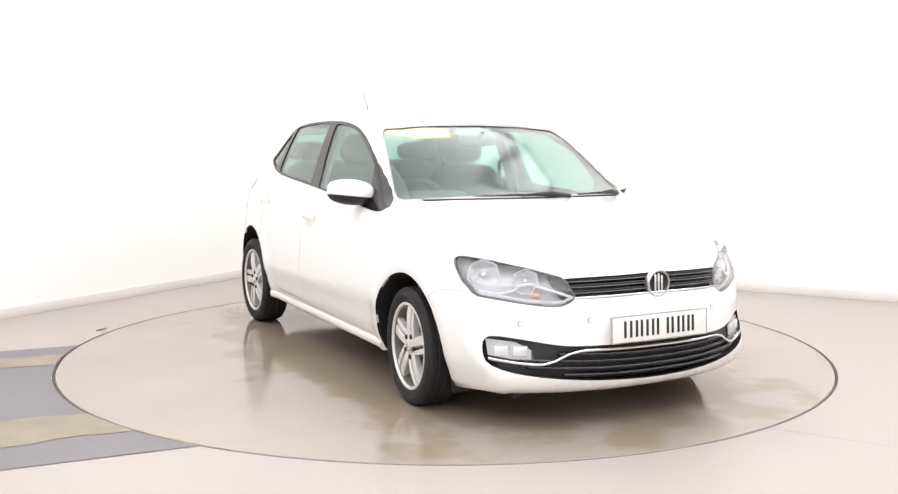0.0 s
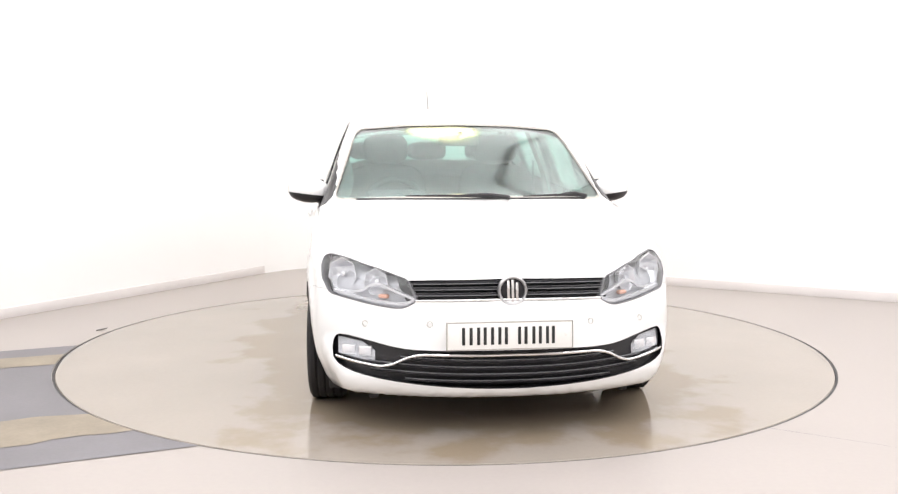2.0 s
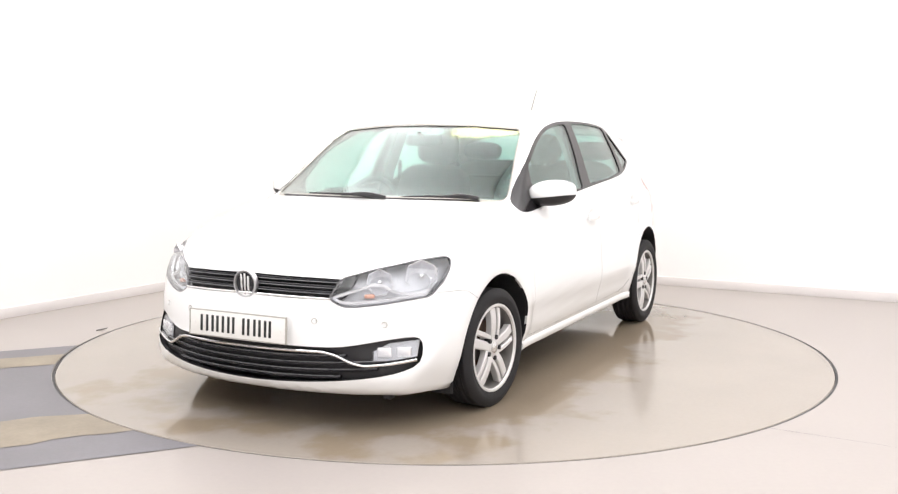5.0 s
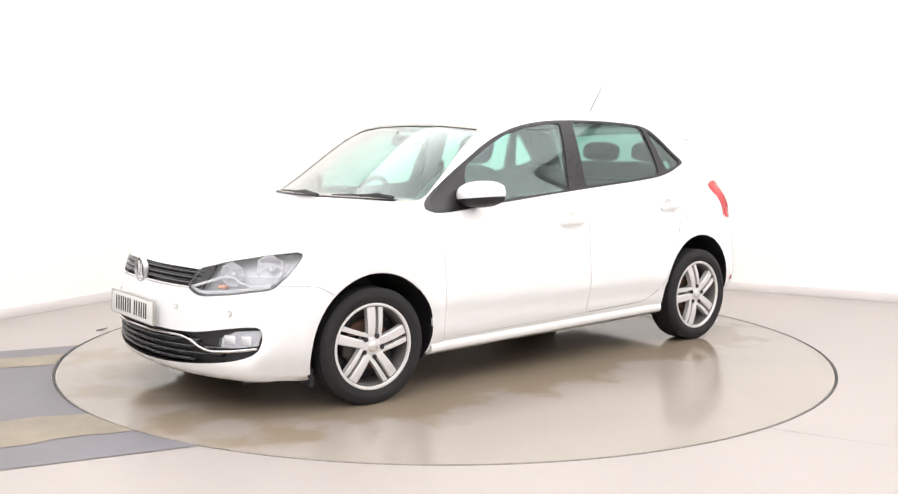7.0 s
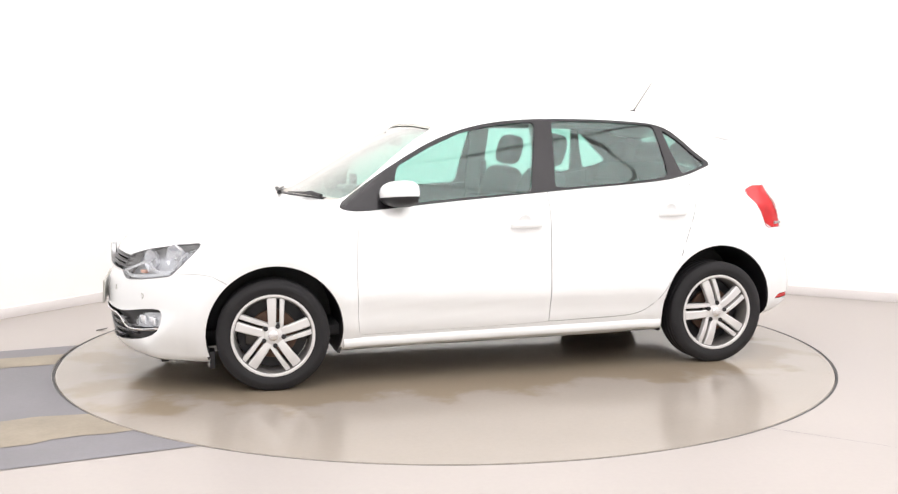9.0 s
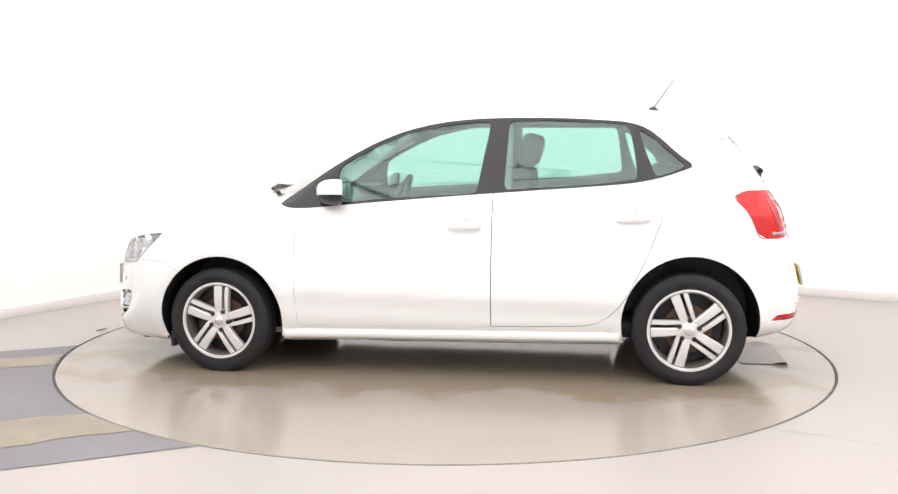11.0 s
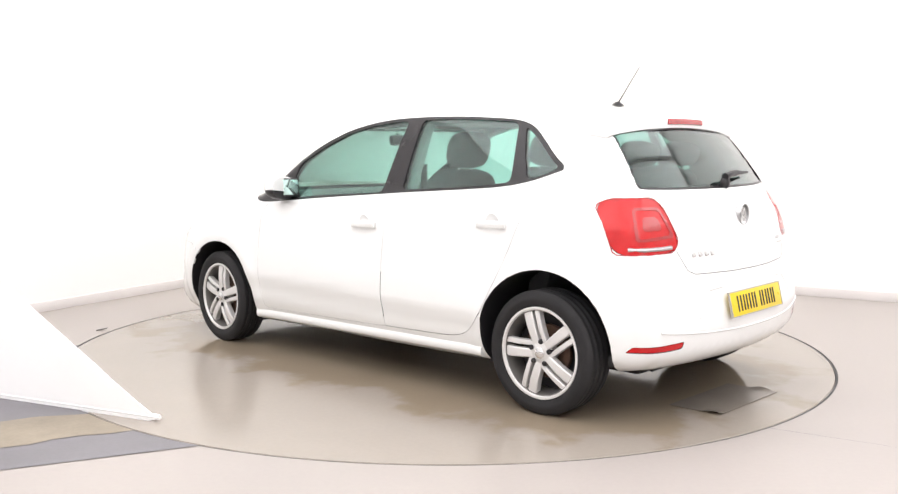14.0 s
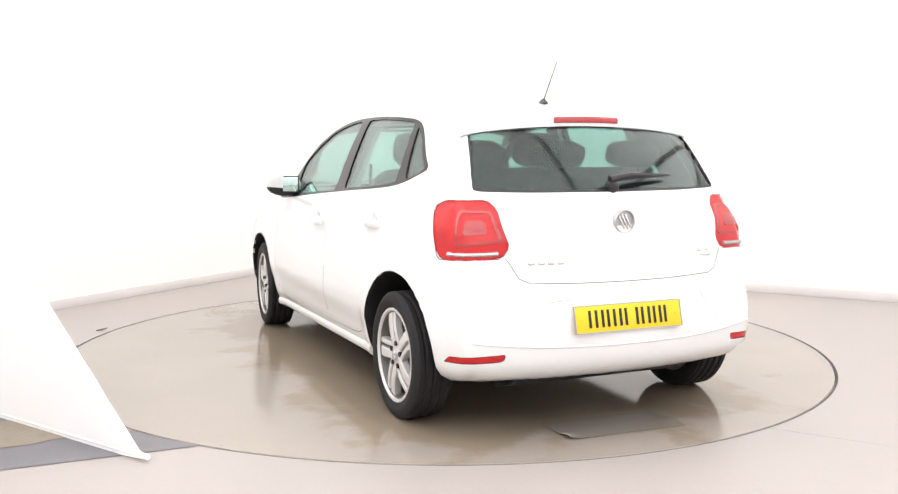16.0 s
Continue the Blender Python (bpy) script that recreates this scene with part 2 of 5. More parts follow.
def build_floor_marks():
    """A lifted flake by the turntable's edge and a hairline crack in the floor."""
    bm = bmesh.new()
    rings = [[bm.verts.new((x, y * w, z + h)) for y, h in ((-1, 0), (1, 0), (1, .004), (-1, .004))] for x, w, z in ((-.035, .004, .002), (-.01, .014, .006), (.015, .012, .010), (.035, .003, .016))]
    for a, b in zip(rings, rings[1:]):
        for j in range(4):
            bm.faces.new((a[j], a[(j + 1) % 4], b[(j + 1) % 4], b[j]))
    bm.faces.new(rings[0][::-1])
    bm.faces.new(rings[-1])
    ob = part("floor_flake", bm, DARK_STEEL)
    ob.matrix_world = pose(-2.262, .42, 0, 0, 0, 12)
    tagged(ob, "small dark lifted flake by the turntable's edge", "flake")
    verts, faces = [], []
    for i in range(13):
        q = i / 12
        x, y = 1.40 + .50 * q, -1.747 - .31 * q
        wob = .012 * noise.noise(Vector((q * 5, 2, 1)))
        half = .0022 * (1 - .7 * q)
        verts += [(x, y + wob - half, .002), (x, y + wob + half, .002)]
    for i in range(12):
        faces.append((2 * i, 2 * i + 2, 2 * i + 3, 2 * i + 1))
    ob = mesh_object("floor_crack", verts, faces, LANE, None, "hairline crack in the resin floor")
    tagged(ob, category="floor", kind="structure")


build_floor_marks()


# ---- turntable ----
def build_turntable():
    bm = bmesh.new()
    v, f = revolve([(0.0001, 0.0), (0.8, 0.0), (1.6, 0.0), (DISC_R - .03, 0.0), (DISC_R - .012, -.001), (DISC_R - .008, -.006), (DISC_R - .008, -.2)], 160, "z", False)
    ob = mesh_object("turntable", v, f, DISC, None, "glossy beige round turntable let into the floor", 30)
    tagged(ob, category="turntable")
    v, f = revolve([(DISC_R - .034, .0005), (DISC_R - .013, .0005), (DISC_R - .011, -.001), (DISC_R - .011, -.02), (DISC_R - .034, -.02)], 160, "z")
    mesh_object("edge_ring", v, f, DISC, ob, "beige edge ring of the turntable", 30)
    # black ring added just under floor level, in place of the gap's shade
    v, f = revolve([(DISC_R - .0075, -.003), (DISC_R + .0055, -.003), (DISC_R + .0055, -.06), (DISC_R - .0075, -.06)], 160, "z")
    mesh_object("gap_shade", v, f, BLACK_PLASTIC, ob, "black ring standing in for shade in the turntable's gap", 30)
    return ob


turntable = build_turntable()


# ---- the car ----
def smooth_curve(points, n=400):
    """Monotone cubic through points sorted by their first number; returns a function."""
    p = np.array(points, float)
    x, y = p[:, 0], p[:, 1]
    h, d = np.diff(x), np.diff(y) / np.diff(x)
    m = np.zeros(len(x))
    for i in range(1, len(x) - 1):
        if d[i - 1] * d[i] > 0:
            w1, w2 = 2 * h[i] + h[i - 1], h[i] + 2 * h[i - 1]
            m[i] = (w1 + w2) / (w1 / d[i - 1] + w2 / d[i])
    m[0], m[-1] = d[0], d[-1]

    def f(q):
        q = np.clip(np.asarray(q, float), x[0], x[-1])
        i = np.clip(np.searchsorted(x, q) - 1, 0, len(x) - 2)
        t = (q - x[i]) / h[i]
        return (y[i] * (1 + 2 * t) * (1 - t) ** 2 + h[i] * m[i] * t * (1 - t) ** 2 + y[i + 1] * t * t * (3 - 2 * t) + h[i] * m[i + 1] * t * t * (t - 1))
    return f


def rounded(points, passes=2, r=None):
    """A closed outline with its corners cut round, at most r from each corner."""
    p = np.array(points, float)
    for k in range(passes):
        q = np.roll(p, -1, 0)
        f = np.full((len(p), 1), .25)
        if r is not None:
            f = np.minimum(f, r / (2 ** k) / (np.linalg.norm(q - p, axis=1)[:, None] + 1e-9))
        p = np.stack([p + (q - p) * f, q + (p - q) * f], 1).reshape(-1, 2)
    return p


# side outline on the middle line: x forward, z up
SIDE = rounded([(2.050, .26), (2.060, .42), (2.036, .56), (1.995, .68), (1.93, .742), (1.72, .832), (1.40, .902), (1.15, .942), (1.05, .965),
                (.78, 1.13), (.50, 1.30), (.28, 1.395), (.05, 1.435), (-.35, 1.458), (-.75, 1.452), (-1.10, 1.425), (-1.36, 1.385), (-1.46, 1.345),
                (-1.60, 1.17), (-1.735, .99), (-1.80, .90), (-1.835, .72), (-1.86, .60), (-1.895, .50), (-1.905, .40), (-1.88, .29), (-1.75, .23),
                (-.9, .175), (.9, .165), (1.7, .145), (2.0, .15)], 2)
WIDTH_Z = smooth_curve([(.10, .74), (.20, .792), (.32, .838), (.45, .850), (.62, .842), (.78, .824), (.88, .805), (.94, .770), (1.0, .742), (1.15, .690), (1.30, .628), (1.42, .565), (1.5, .52)])
TAPER_X = smooth_curve([(-2.0, .17), (-1.75, .105), (-1.6, .065), (-1.45, .035), (-1.1, .008), (-.6, .0), (.4, .0), (1.0, .0), (1.35, .004), (1.6, .036), (1.8, .088), (2.0, .16), (2.1, .2)])
TOP_TAPER = smooth_curve([(-1.8, .05), (-1.3, .042), (-.6, .0), (.2, .0), (.8, .0), (1.3, .0)])
BOW = smooth_curve([(-2.0, .21), (-1.5, .095), (-.9, .015), (0, 0), (.35, .06), (.9, .21), (1.3, .20), (1.7, .34), (2.1, .46)])
CROWN = smooth_curve([(-2, .03), (-1.3, .06), (0, .085), (.5, .05), (1.0, .03), (1.5, .048), (2.0, .012)])

GX, GZ, GS = (-2.4, 2.6), (-.2, 1.9), 0.01


def outline_distance(poly):
    xs, zs = np.arange(GX[0], GX[1], GS), np.arange(GZ[0], GZ[1], GS)
    X, Z = np.meshgrid(xs, zs, indexing="ij")
    best, inside = np.full(X.shape, 9.0), np.zeros(X.shape, bool)
    for (ax, az), (bx, bz) in zip(poly, np.roll(poly, -1, 0)):
        ex, ez = bx - ax, bz - az
        t = np.clip(((X - ax) * ex + (Z - az) * ez) / (ex * ex + ez * ez + 1e-12), 0, 1)
        best = np.minimum(best, np.hypot(X - ax - t * ex, Z - az - t * ez))
        cross = (az > Z) != (bz > Z)
        with np.errstate(divide="ignore", invalid="ignore"):
            inside ^= cross & (X < ax + (Z - az) * ex / (ez if ez else 1e-12))
    return np.where(inside, -best, best)


FIELD = outline_distance(SIDE)


def field(x, z):
    u, v = np.clip((x - GX[0]) / GS, 0, FIELD.shape[0] - 1.001), np.clip((z - GZ[0]) / GS, 0, FIELD.shape[1] - 1.001)
    i, j = u.astype(int), v.astype(int)
    a, b = u - i, v - j
    return FIELD[i, j] * (1 - a) * (1 - b) + FIELD[i + 1, j] * a * (1 - b) + FIELD[i, j + 1] * (1 - a) * b + FIELD[i + 1, j + 1] * a * b


def half_width(x, z):
    up = np.clip((z - .95) / .4, 0, 1)
    w = WIDTH_Z(z) - TAPER_X(x) - up * TOP_TAPER(x)
    # flared wheel arches
    for cx in (1.235, -1.235):
        d = np.hypot(x - cx, z - .30)
        w = w + .012 * np.exp(-((d - .37) / .05) ** 2)
    # crease along the flank and a hollow above the sill
    w = w + .004 * np.exp(-((z - .80 + .03 * x) / .045) ** 2) * (np.abs(x) < 1.6) - .015 * (lambda q: q * q * (3 - 2 * q))(np.clip((.45 + .02 * x - z) / .10, 0, 1)) * np.clip((.98 - np.abs(x)) / .1, 0, 1)
    return w


def solid(p):
    x, y, z = p[:, 0], np.abs(p[:, 1]), p[:, 2]
    low = 1 - .28 * np.clip((.40 - z) / .16, 0, 1) * np.clip((x - 1.2) / .3, 0, 1)
    xw = x + np.sign(x) * low * BOW(x) * (y / .8) ** np.where(x > 1.5, 2.5, 2.2)
    zw = z + CROWN(x) * (y / .7) ** 2 * np.clip((z - .45) / .3, 0, 1)
    a = field(xw, zw)
    b = (y - half_width(x, z)) * .95
    k = .035 + .028 * np.clip((.95 - z) / .3, 0, 1) * np.clip((np.abs(x) - 1.2) / .5, 0, 1) + .03 * (z < .3) * (x < 1.2) - .035 * np.clip((.40 - z) / .16, 0, 1) * np.clip((x - 1.2) / .3, 0, 1)
    h = np.clip(.5 + .5 * (a - b) / k, 0, 1)
    return b * (1 - h) + a * h + k * h * (1 - h)


def shell(nu=150, nv=128, inset=0.0):
    """The car's skin, met by rays that fan out from a spine inside it."""
    x0, x1, zs = -1.15, 1.30, .62
    L = x1 - x0
    arc = .95
    us = np.linspace(0, 1, nu)
    s = -arc + us * (L + 2 * arc)
    vs = np.arange(nv) / nv * 2 * np.pi
    S, V = np.meshgrid(s, vs, indexing="ij")
    ox = np.clip(S, 0, L) + x0
    tilt = np.where(S < 0, -S / arc, np.where(S > L, (S - L) / arc, 0)) * (np.pi / 2) * .9995
    sgn = np.where(S < 0, -1, 1)
    oz = zs + (ox > 0) * (-.12) * np.clip(ox / 1.3, 0, 1)
    O = np.stack([ox, 0 * ox, oz], -1).reshape(-1, 3)
    D = np.stack([sgn * np.sin(tilt), np.cos(tilt) * np.sin(V), np.cos(tilt) * np.cos(V)], -1).reshape(-1, 3)
    lo, hi = np.zeros(len(O)), np.full(len(O), 1.6)
    for _ in range(22):
        mid = (lo + hi) / 2
        out = solid(O + D * mid[:, None]) > -inset
        hi, lo = np.where(out, mid, hi), np.where(out, lo, mid)
    P = O + D * lo[:, None]
    faces = []
    for i in range(nu - 1):
        for j in range(nv):
            k = (j + 1) % nv
            faces.append((i * nv + j, i * nv + k, (i + 1) * nv + k, (i + 1) * nv + j))
    faces.append(tuple(range(nv))[::-1])
    faces.append(tuple((nu - 1) * nv + j for j in range(nv)))
    return P, faces



def march(o, d, far=2.6):
    """Distance along rays from inside the car to its skin."""
    o, d = np.atleast_2d(np.array(o, float)), np.atleast_2d(np.array(d, float))
    lo, hi = np.zeros(len(o)), np.full(len(o), far)
    for _ in range(26):
        mid = (lo + hi) / 2
        out = solid(o + d * mid[:, None]) > 0
        hi, lo = np.where(out, mid, hi), np.where(out, lo, mid)
    return o + d * lo[:, None]


def skin_x(y, z, sign=1):
    y, z = np.broadcast_arrays(np.array(y, float), np.array(z, float))
    return march(np.stack([sign * np.where((z > .93) & (sign > 0), .45, 1.2), y, z], -1).reshape(-1, 3), np.tile((sign, 0, 0), (y.size, 1)))


def skin_y(x, z):
    x, z = np.broadcast_arrays(np.array(x, float), np.array(z, float))
    return march(np.stack([x, 0 * x, z], -1).reshape(-1, 3), np.tile((0, 1, 0), (x.size, 1)), 1.2)


def skin_normal(p, e=.012):
    p = np.atleast_2d(p)
    g = np.stack([solid(p + v) - solid(p - v) for v in np.eye(3) * e], -1)
    return g / (np.linalg.norm(g, axis=1)[:, None] + 1e-9)


# directions through which outlines are cut: (across, through)
R2 = math.sqrt(.5)
SIDE_CUT = (Vector((1, 0, 0)), Vector((0, 1, 0)))
FRONT_CUT = (Vector((0, 1, 0)), Vector((1, 0, 0)))
LAMP_CUT = (Vector((-R2, R2, 0)), Vector((R2, R2, 0)))
TAIL_CUT = (Vector((R2, R2, 0)), Vector((-R2, R2, 0)))


def grown(poly, d):
    """The outline moved outwards by d (inwards if negative)."""
    p = np.array(poly, float)
    a, b = p - np.roll(p, 1, 0), np.roll(p, -1, 0) - p
    area = np.sum(p[:, 0] * np.roll(p[:, 1], -1) - p[:, 1] * np.roll(p[:, 0], -1))
    s = 1 if area > 0 else -1
    na, nb = (np.stack([v[:, 1], -v[:, 0]], 1) / (np.linalg.norm(v, axis=1)[:, None] + 1e-9) for v in (a, b))
    n = na + nb
    n /= np.maximum(np.sum(n * na, 1), .35)[:, None]
    return p + s * d * n


def ribbon(line, w):
    p = np.array(line, float)
    t = np.gradient(p, axis=0)
    n = np.stack([-t[:, 1], t[:, 0]], 1) / (np.linalg.norm(t, axis=1)[:, None] + 1e-9)
    return np.concatenate([p + n * w / 2, (p - n * w / 2)[::-1]])


def prism(poly, cut, t0, t1):
    """Closed column with that outline, as vertices and faces."""
    u, d = cut
    n = len(poly)
    v = [u * s + Vector((0, 0, z)) + d * t for t in (t0, t1) for s, z in poly]
    f = [tuple(range(n)), tuple(range(2 * n - 1, n - 1, -1))] + [(i, (i + 1) % n + 0, (i + 1) % n + n, i + n) for i in range(n)]
    return v, f


def ring_prism(outer, inner, cut, t0, t1):
    """Closed frame between two outlines of equal count."""
    u, d = cut
    n = len(outer)
    v = [u * s + Vector((0, 0, z)) + d * t for t in (t0, t1) for poly in (outer, inner) for s, z in poly]
    f = []
    for i in range(n):
        j = (i + 1) % n
        f += [(i, j, n + j, n + i), (2 * n + i, 3 * n + i, 3 * n + j, 2 * n + j), (i, 2 * n + i, 2 * n + j, j), (n + i, n + j, 3 * n + j, 3 * n + i)]
    return v, f


def joined(pieces):
    v, f = [], []
    for pv, pf in pieces:
        k = len(v)
        v += list(pv)
        f += [tuple(i + k for i in q) for q in pf]
    return v, f


def mirrored(piece):
    v, f = piece
    return [Vector((p[0], -p[1], p[2])) for p in v], [tuple(reversed(q)) for q in f]


def raw_mesh(piece):
    me = bpy.data.meshes.new("form")
    me.from_pydata([tuple(p) for p in piece[0]], [], [tuple(q) for q in piece[1]])
    bm = bmesh.new()
    bm.from_mesh(me)
    bmesh.ops.recalc_face_normals(bm, faces=bm.faces)
    bm.to_mesh(me)
    bm.free()
    return me


def carve(me, piece, op):
    """The mesh me less (or within) a closed form."""
    a, b = bpy.data.objects.new("form_a", me), bpy.data.objects.new("form_b", raw_mesh(piece))
    for ob in (a, b):
        scene.collection.objects.link(ob)
    mod = a.modifiers.new("carve", "BOOLEAN")
    mod.operation, mod.object, mod.solver = op, b, "EXACT"
    bpy.context.view_layer.update()
    out = bpy.data.meshes.new_from_object(a.evaluated_get(bpy.context.evaluated_depsgraph_get()))
    bm_data = b.data
    bpy.data.objects.remove(a)
    bpy.data.objects.remove(b)
    bpy.data.meshes.remove(bm_data)
    return out


def skinned(name, me, mats, parent, label="", pick=None):
    """Links a carved piece of skin, shaded by the smooth form of the whole car. pick(centre, normal, inner) gives the material slot."""
    me = me.copy()
    me.name = name
    me.materials.clear()
    for m in mats:
        me.materials.append(m)
    nv, nl, npoly = len(me.vertices), len(me.loops), len(me.polygons)
    co = np.empty(nv * 3)
    me.vertices.foreach_get("co", co)
    co = co.reshape(-1, 3)
    g = skin_normal(co)
    ln, lv = np.empty(nl * 3), np.empty(nl, int)
    pn, pc, ls = np.empty(npoly * 3), np.empty(npoly * 3), np.empty(npoly, int)
    me.loops.foreach_get("vertex_index", lv)
    me.polygons.foreach_get("normal", pn)
    me.polygons.foreach_get("center", pc)
    me.polygons.foreach_get("loop_total", ls)
    pn, pc = pn.reshape(-1, 3), pc.reshape(-1, 3)
    owner = np.repeat(np.arange(npoly), ls)
    fn, gv = pn[owner], g[lv]
    dot = np.sum(fn * gv, 1)
    nrm = np.where((dot > .75)[:, None], gv, np.where((dot < -.75)[:, None], -gv, fn))
    me.polygons.foreach_set("use_smooth", np.ones(npoly, bool))
    slot = np.zeros(npoly, int)
    if pick is not None:
        inner = np.sum(pn * skin_normal(pc), 1) < .5
        slot = pick(pc, pn, inner).astype(int)
    me.polygons.foreach_set("material_index", slot)
    me.normals_split_custom_set(nrm.tolist())
    ob = new(name, me)
    ob.parent = parent
    if label:
        ob["label"] = label
    return ob


def flip_mesh(me):
    me = me.copy()
    bm = bmesh.new()
    bm.from_mesh(me)
    for v in bm.verts:
        v.co.y = -v.co.y
    bmesh.ops.reverse_faces(bm, faces=bm.faces)
    bm.to_mesh(me)
    bm.free()
    return me


# outlines of what is set in the skin
DLO = rounded([(.905, .915), (.80, .99), (.675, 1.076), (.55, 1.154), (.396, 1.238), (.233, 1.301), (.068, 1.339), (-.1, 1.358), (-.267, 1.365), (-.438, 1.366), (-.609, 1.363),
               (-.785, 1.354), (-.928, 1.343), (-1.02, 1.314), (-1.10, 1.25), (-1.18, 1.175), (-1.265, 1.115), (-1.192, 1.088), (-1.09, 1.054), (-.956, 1.026), (-.722, 1.006),
               (-.377, .982), (-.045, .956), (.276, .930), (.584, .903), (.793, .884), (.88, .892)], 1)
GLASS_FRONT = rounded([(.585, 1.110), (.396, 1.212), (.233, 1.281), (.068, 1.320), (-.09, 1.340), (-.208, 1.346), (-.140, .972), (.276, .945), (.60, .918), (.605, 1.03)], 2, 0.018)
GLASS_REAR = rounded([(-.304, 1.350), (-.5, 1.352), (-.75, 1.343), (-.930, 1.331), (-.960, 1.16), (-.972, 1.047), (-.722, 1.018), (-.282, .990)], 2, 0.018)
GLASS_QUARTER = rounded([(-.975, 1.312), (-1.07, 1.248), (-1.155, 1.168), (-1.225, 1.117), (-1.15, 1.086), (-1.060, 1.062), (-1.015, 1.18)], 2, 0.015)
DOOR_FRONT = rounded([(.775, .88), (.812, .80), (.822, .60), (.815, .35), (.807, .28), (.80, .256), (.77, .257), (-.10, .272), (-.20, .277), (-.224, .278), (-.224, .30), (-.224, .60), (-.227, .90), (-.23, 1.0), (.2, 1.0), (.6, .95)], 2, 0.02)
DOOR_REAR = rounded([(-.224, .300), (-.224, .278), (-.25, .2785), (-.70, .290), (-.80, .318), (-.897, .415), (-1.007, .631), (-1.082, .825), (-1.107, .905), (-1.102, .99), (-1.075, 1.09), (-.7, 1.10), (-.234, 1.10), (-.227, .9), (-.224, .6)], 2, 0.04)
HEAD_RAW = [(-1.055, .662), (-.91, .698), (-.75, .725), (-.592, .742), (-.566, .724), (-.618, .648), (-.690, .582), (-.90, .552), (-1.02, .541), (-1.065, .545), (-1.113, .576)]
HEADLAMP = rounded(HEAD_RAW, 2, 0.02)
TAIL_RAW = [(-.512, .962), (-.575, .992), (-.757, .997), (-.805, .957), (-.872, .809), (-.845, .760), (-.572, .752)]
TAIL_LAMP = rounded(TAIL_RAW, 2, 0.03)
GRILLE = rounded([(.436, .657), (.30, .664), (0, .671), (-.30, .664), (-.436, .657), (-.398, .573), (0, .583), (.398, .573)], 2, 0.012)
LOWER = [(0, .382), (.20, .381), (.38, .376), (.47, .380), (.60, .404), (.70, .418), (.728, .405), (.740, .350), (.730, .300), (.67, .270), (.58, .250), (.43, .232), (.2, .217), (0, .211)]
LOWER_GRILLE = rounded(LOWER + [(-a, b) for a, b in LOWER[-2:0:-1]], 1)
WIND = [(0, .952), (.40, .949), (.685, .935), (.715, .955), (.592, 1.282), (.555, 1.316), (.3, 1.336), (0, 1.342)]
WIND_ALL = WIND + [(-a, b) for a, b in WIND[-2:0:-1]]
WINDSCREEN = rounded(WIND_ALL, 2, 0.03)
BACK = [(0, 1.022), (.40, 1.023), (.614, 1.028), (.620, 1.045), (.568, 1.262), (.545, 1.290), (0, 1.312)]
BACK_ALL = BACK + [(-a, b) for a, b in BACK[-2:0:-1]]
REAR_WINDOW = rounded(BACK_ALL, 2, 0.03)
REFLECTOR = rounded([(-.62, .336), (-.65, .365), (-.885, .381), (-.875, .352), (-.85, .347)], 1, 0.006)


def wheel_hole(x, z, r, n=48):
    return prism([(x + r * math.cos(a), z + r * math.sin(a)) for a in np.arange(n) / n * 2 * math.pi], SIDE_CUT, .50, 1.0)


car = new("car")
tagged(car, "white five-door hatchback car parked on the turntable", "car")


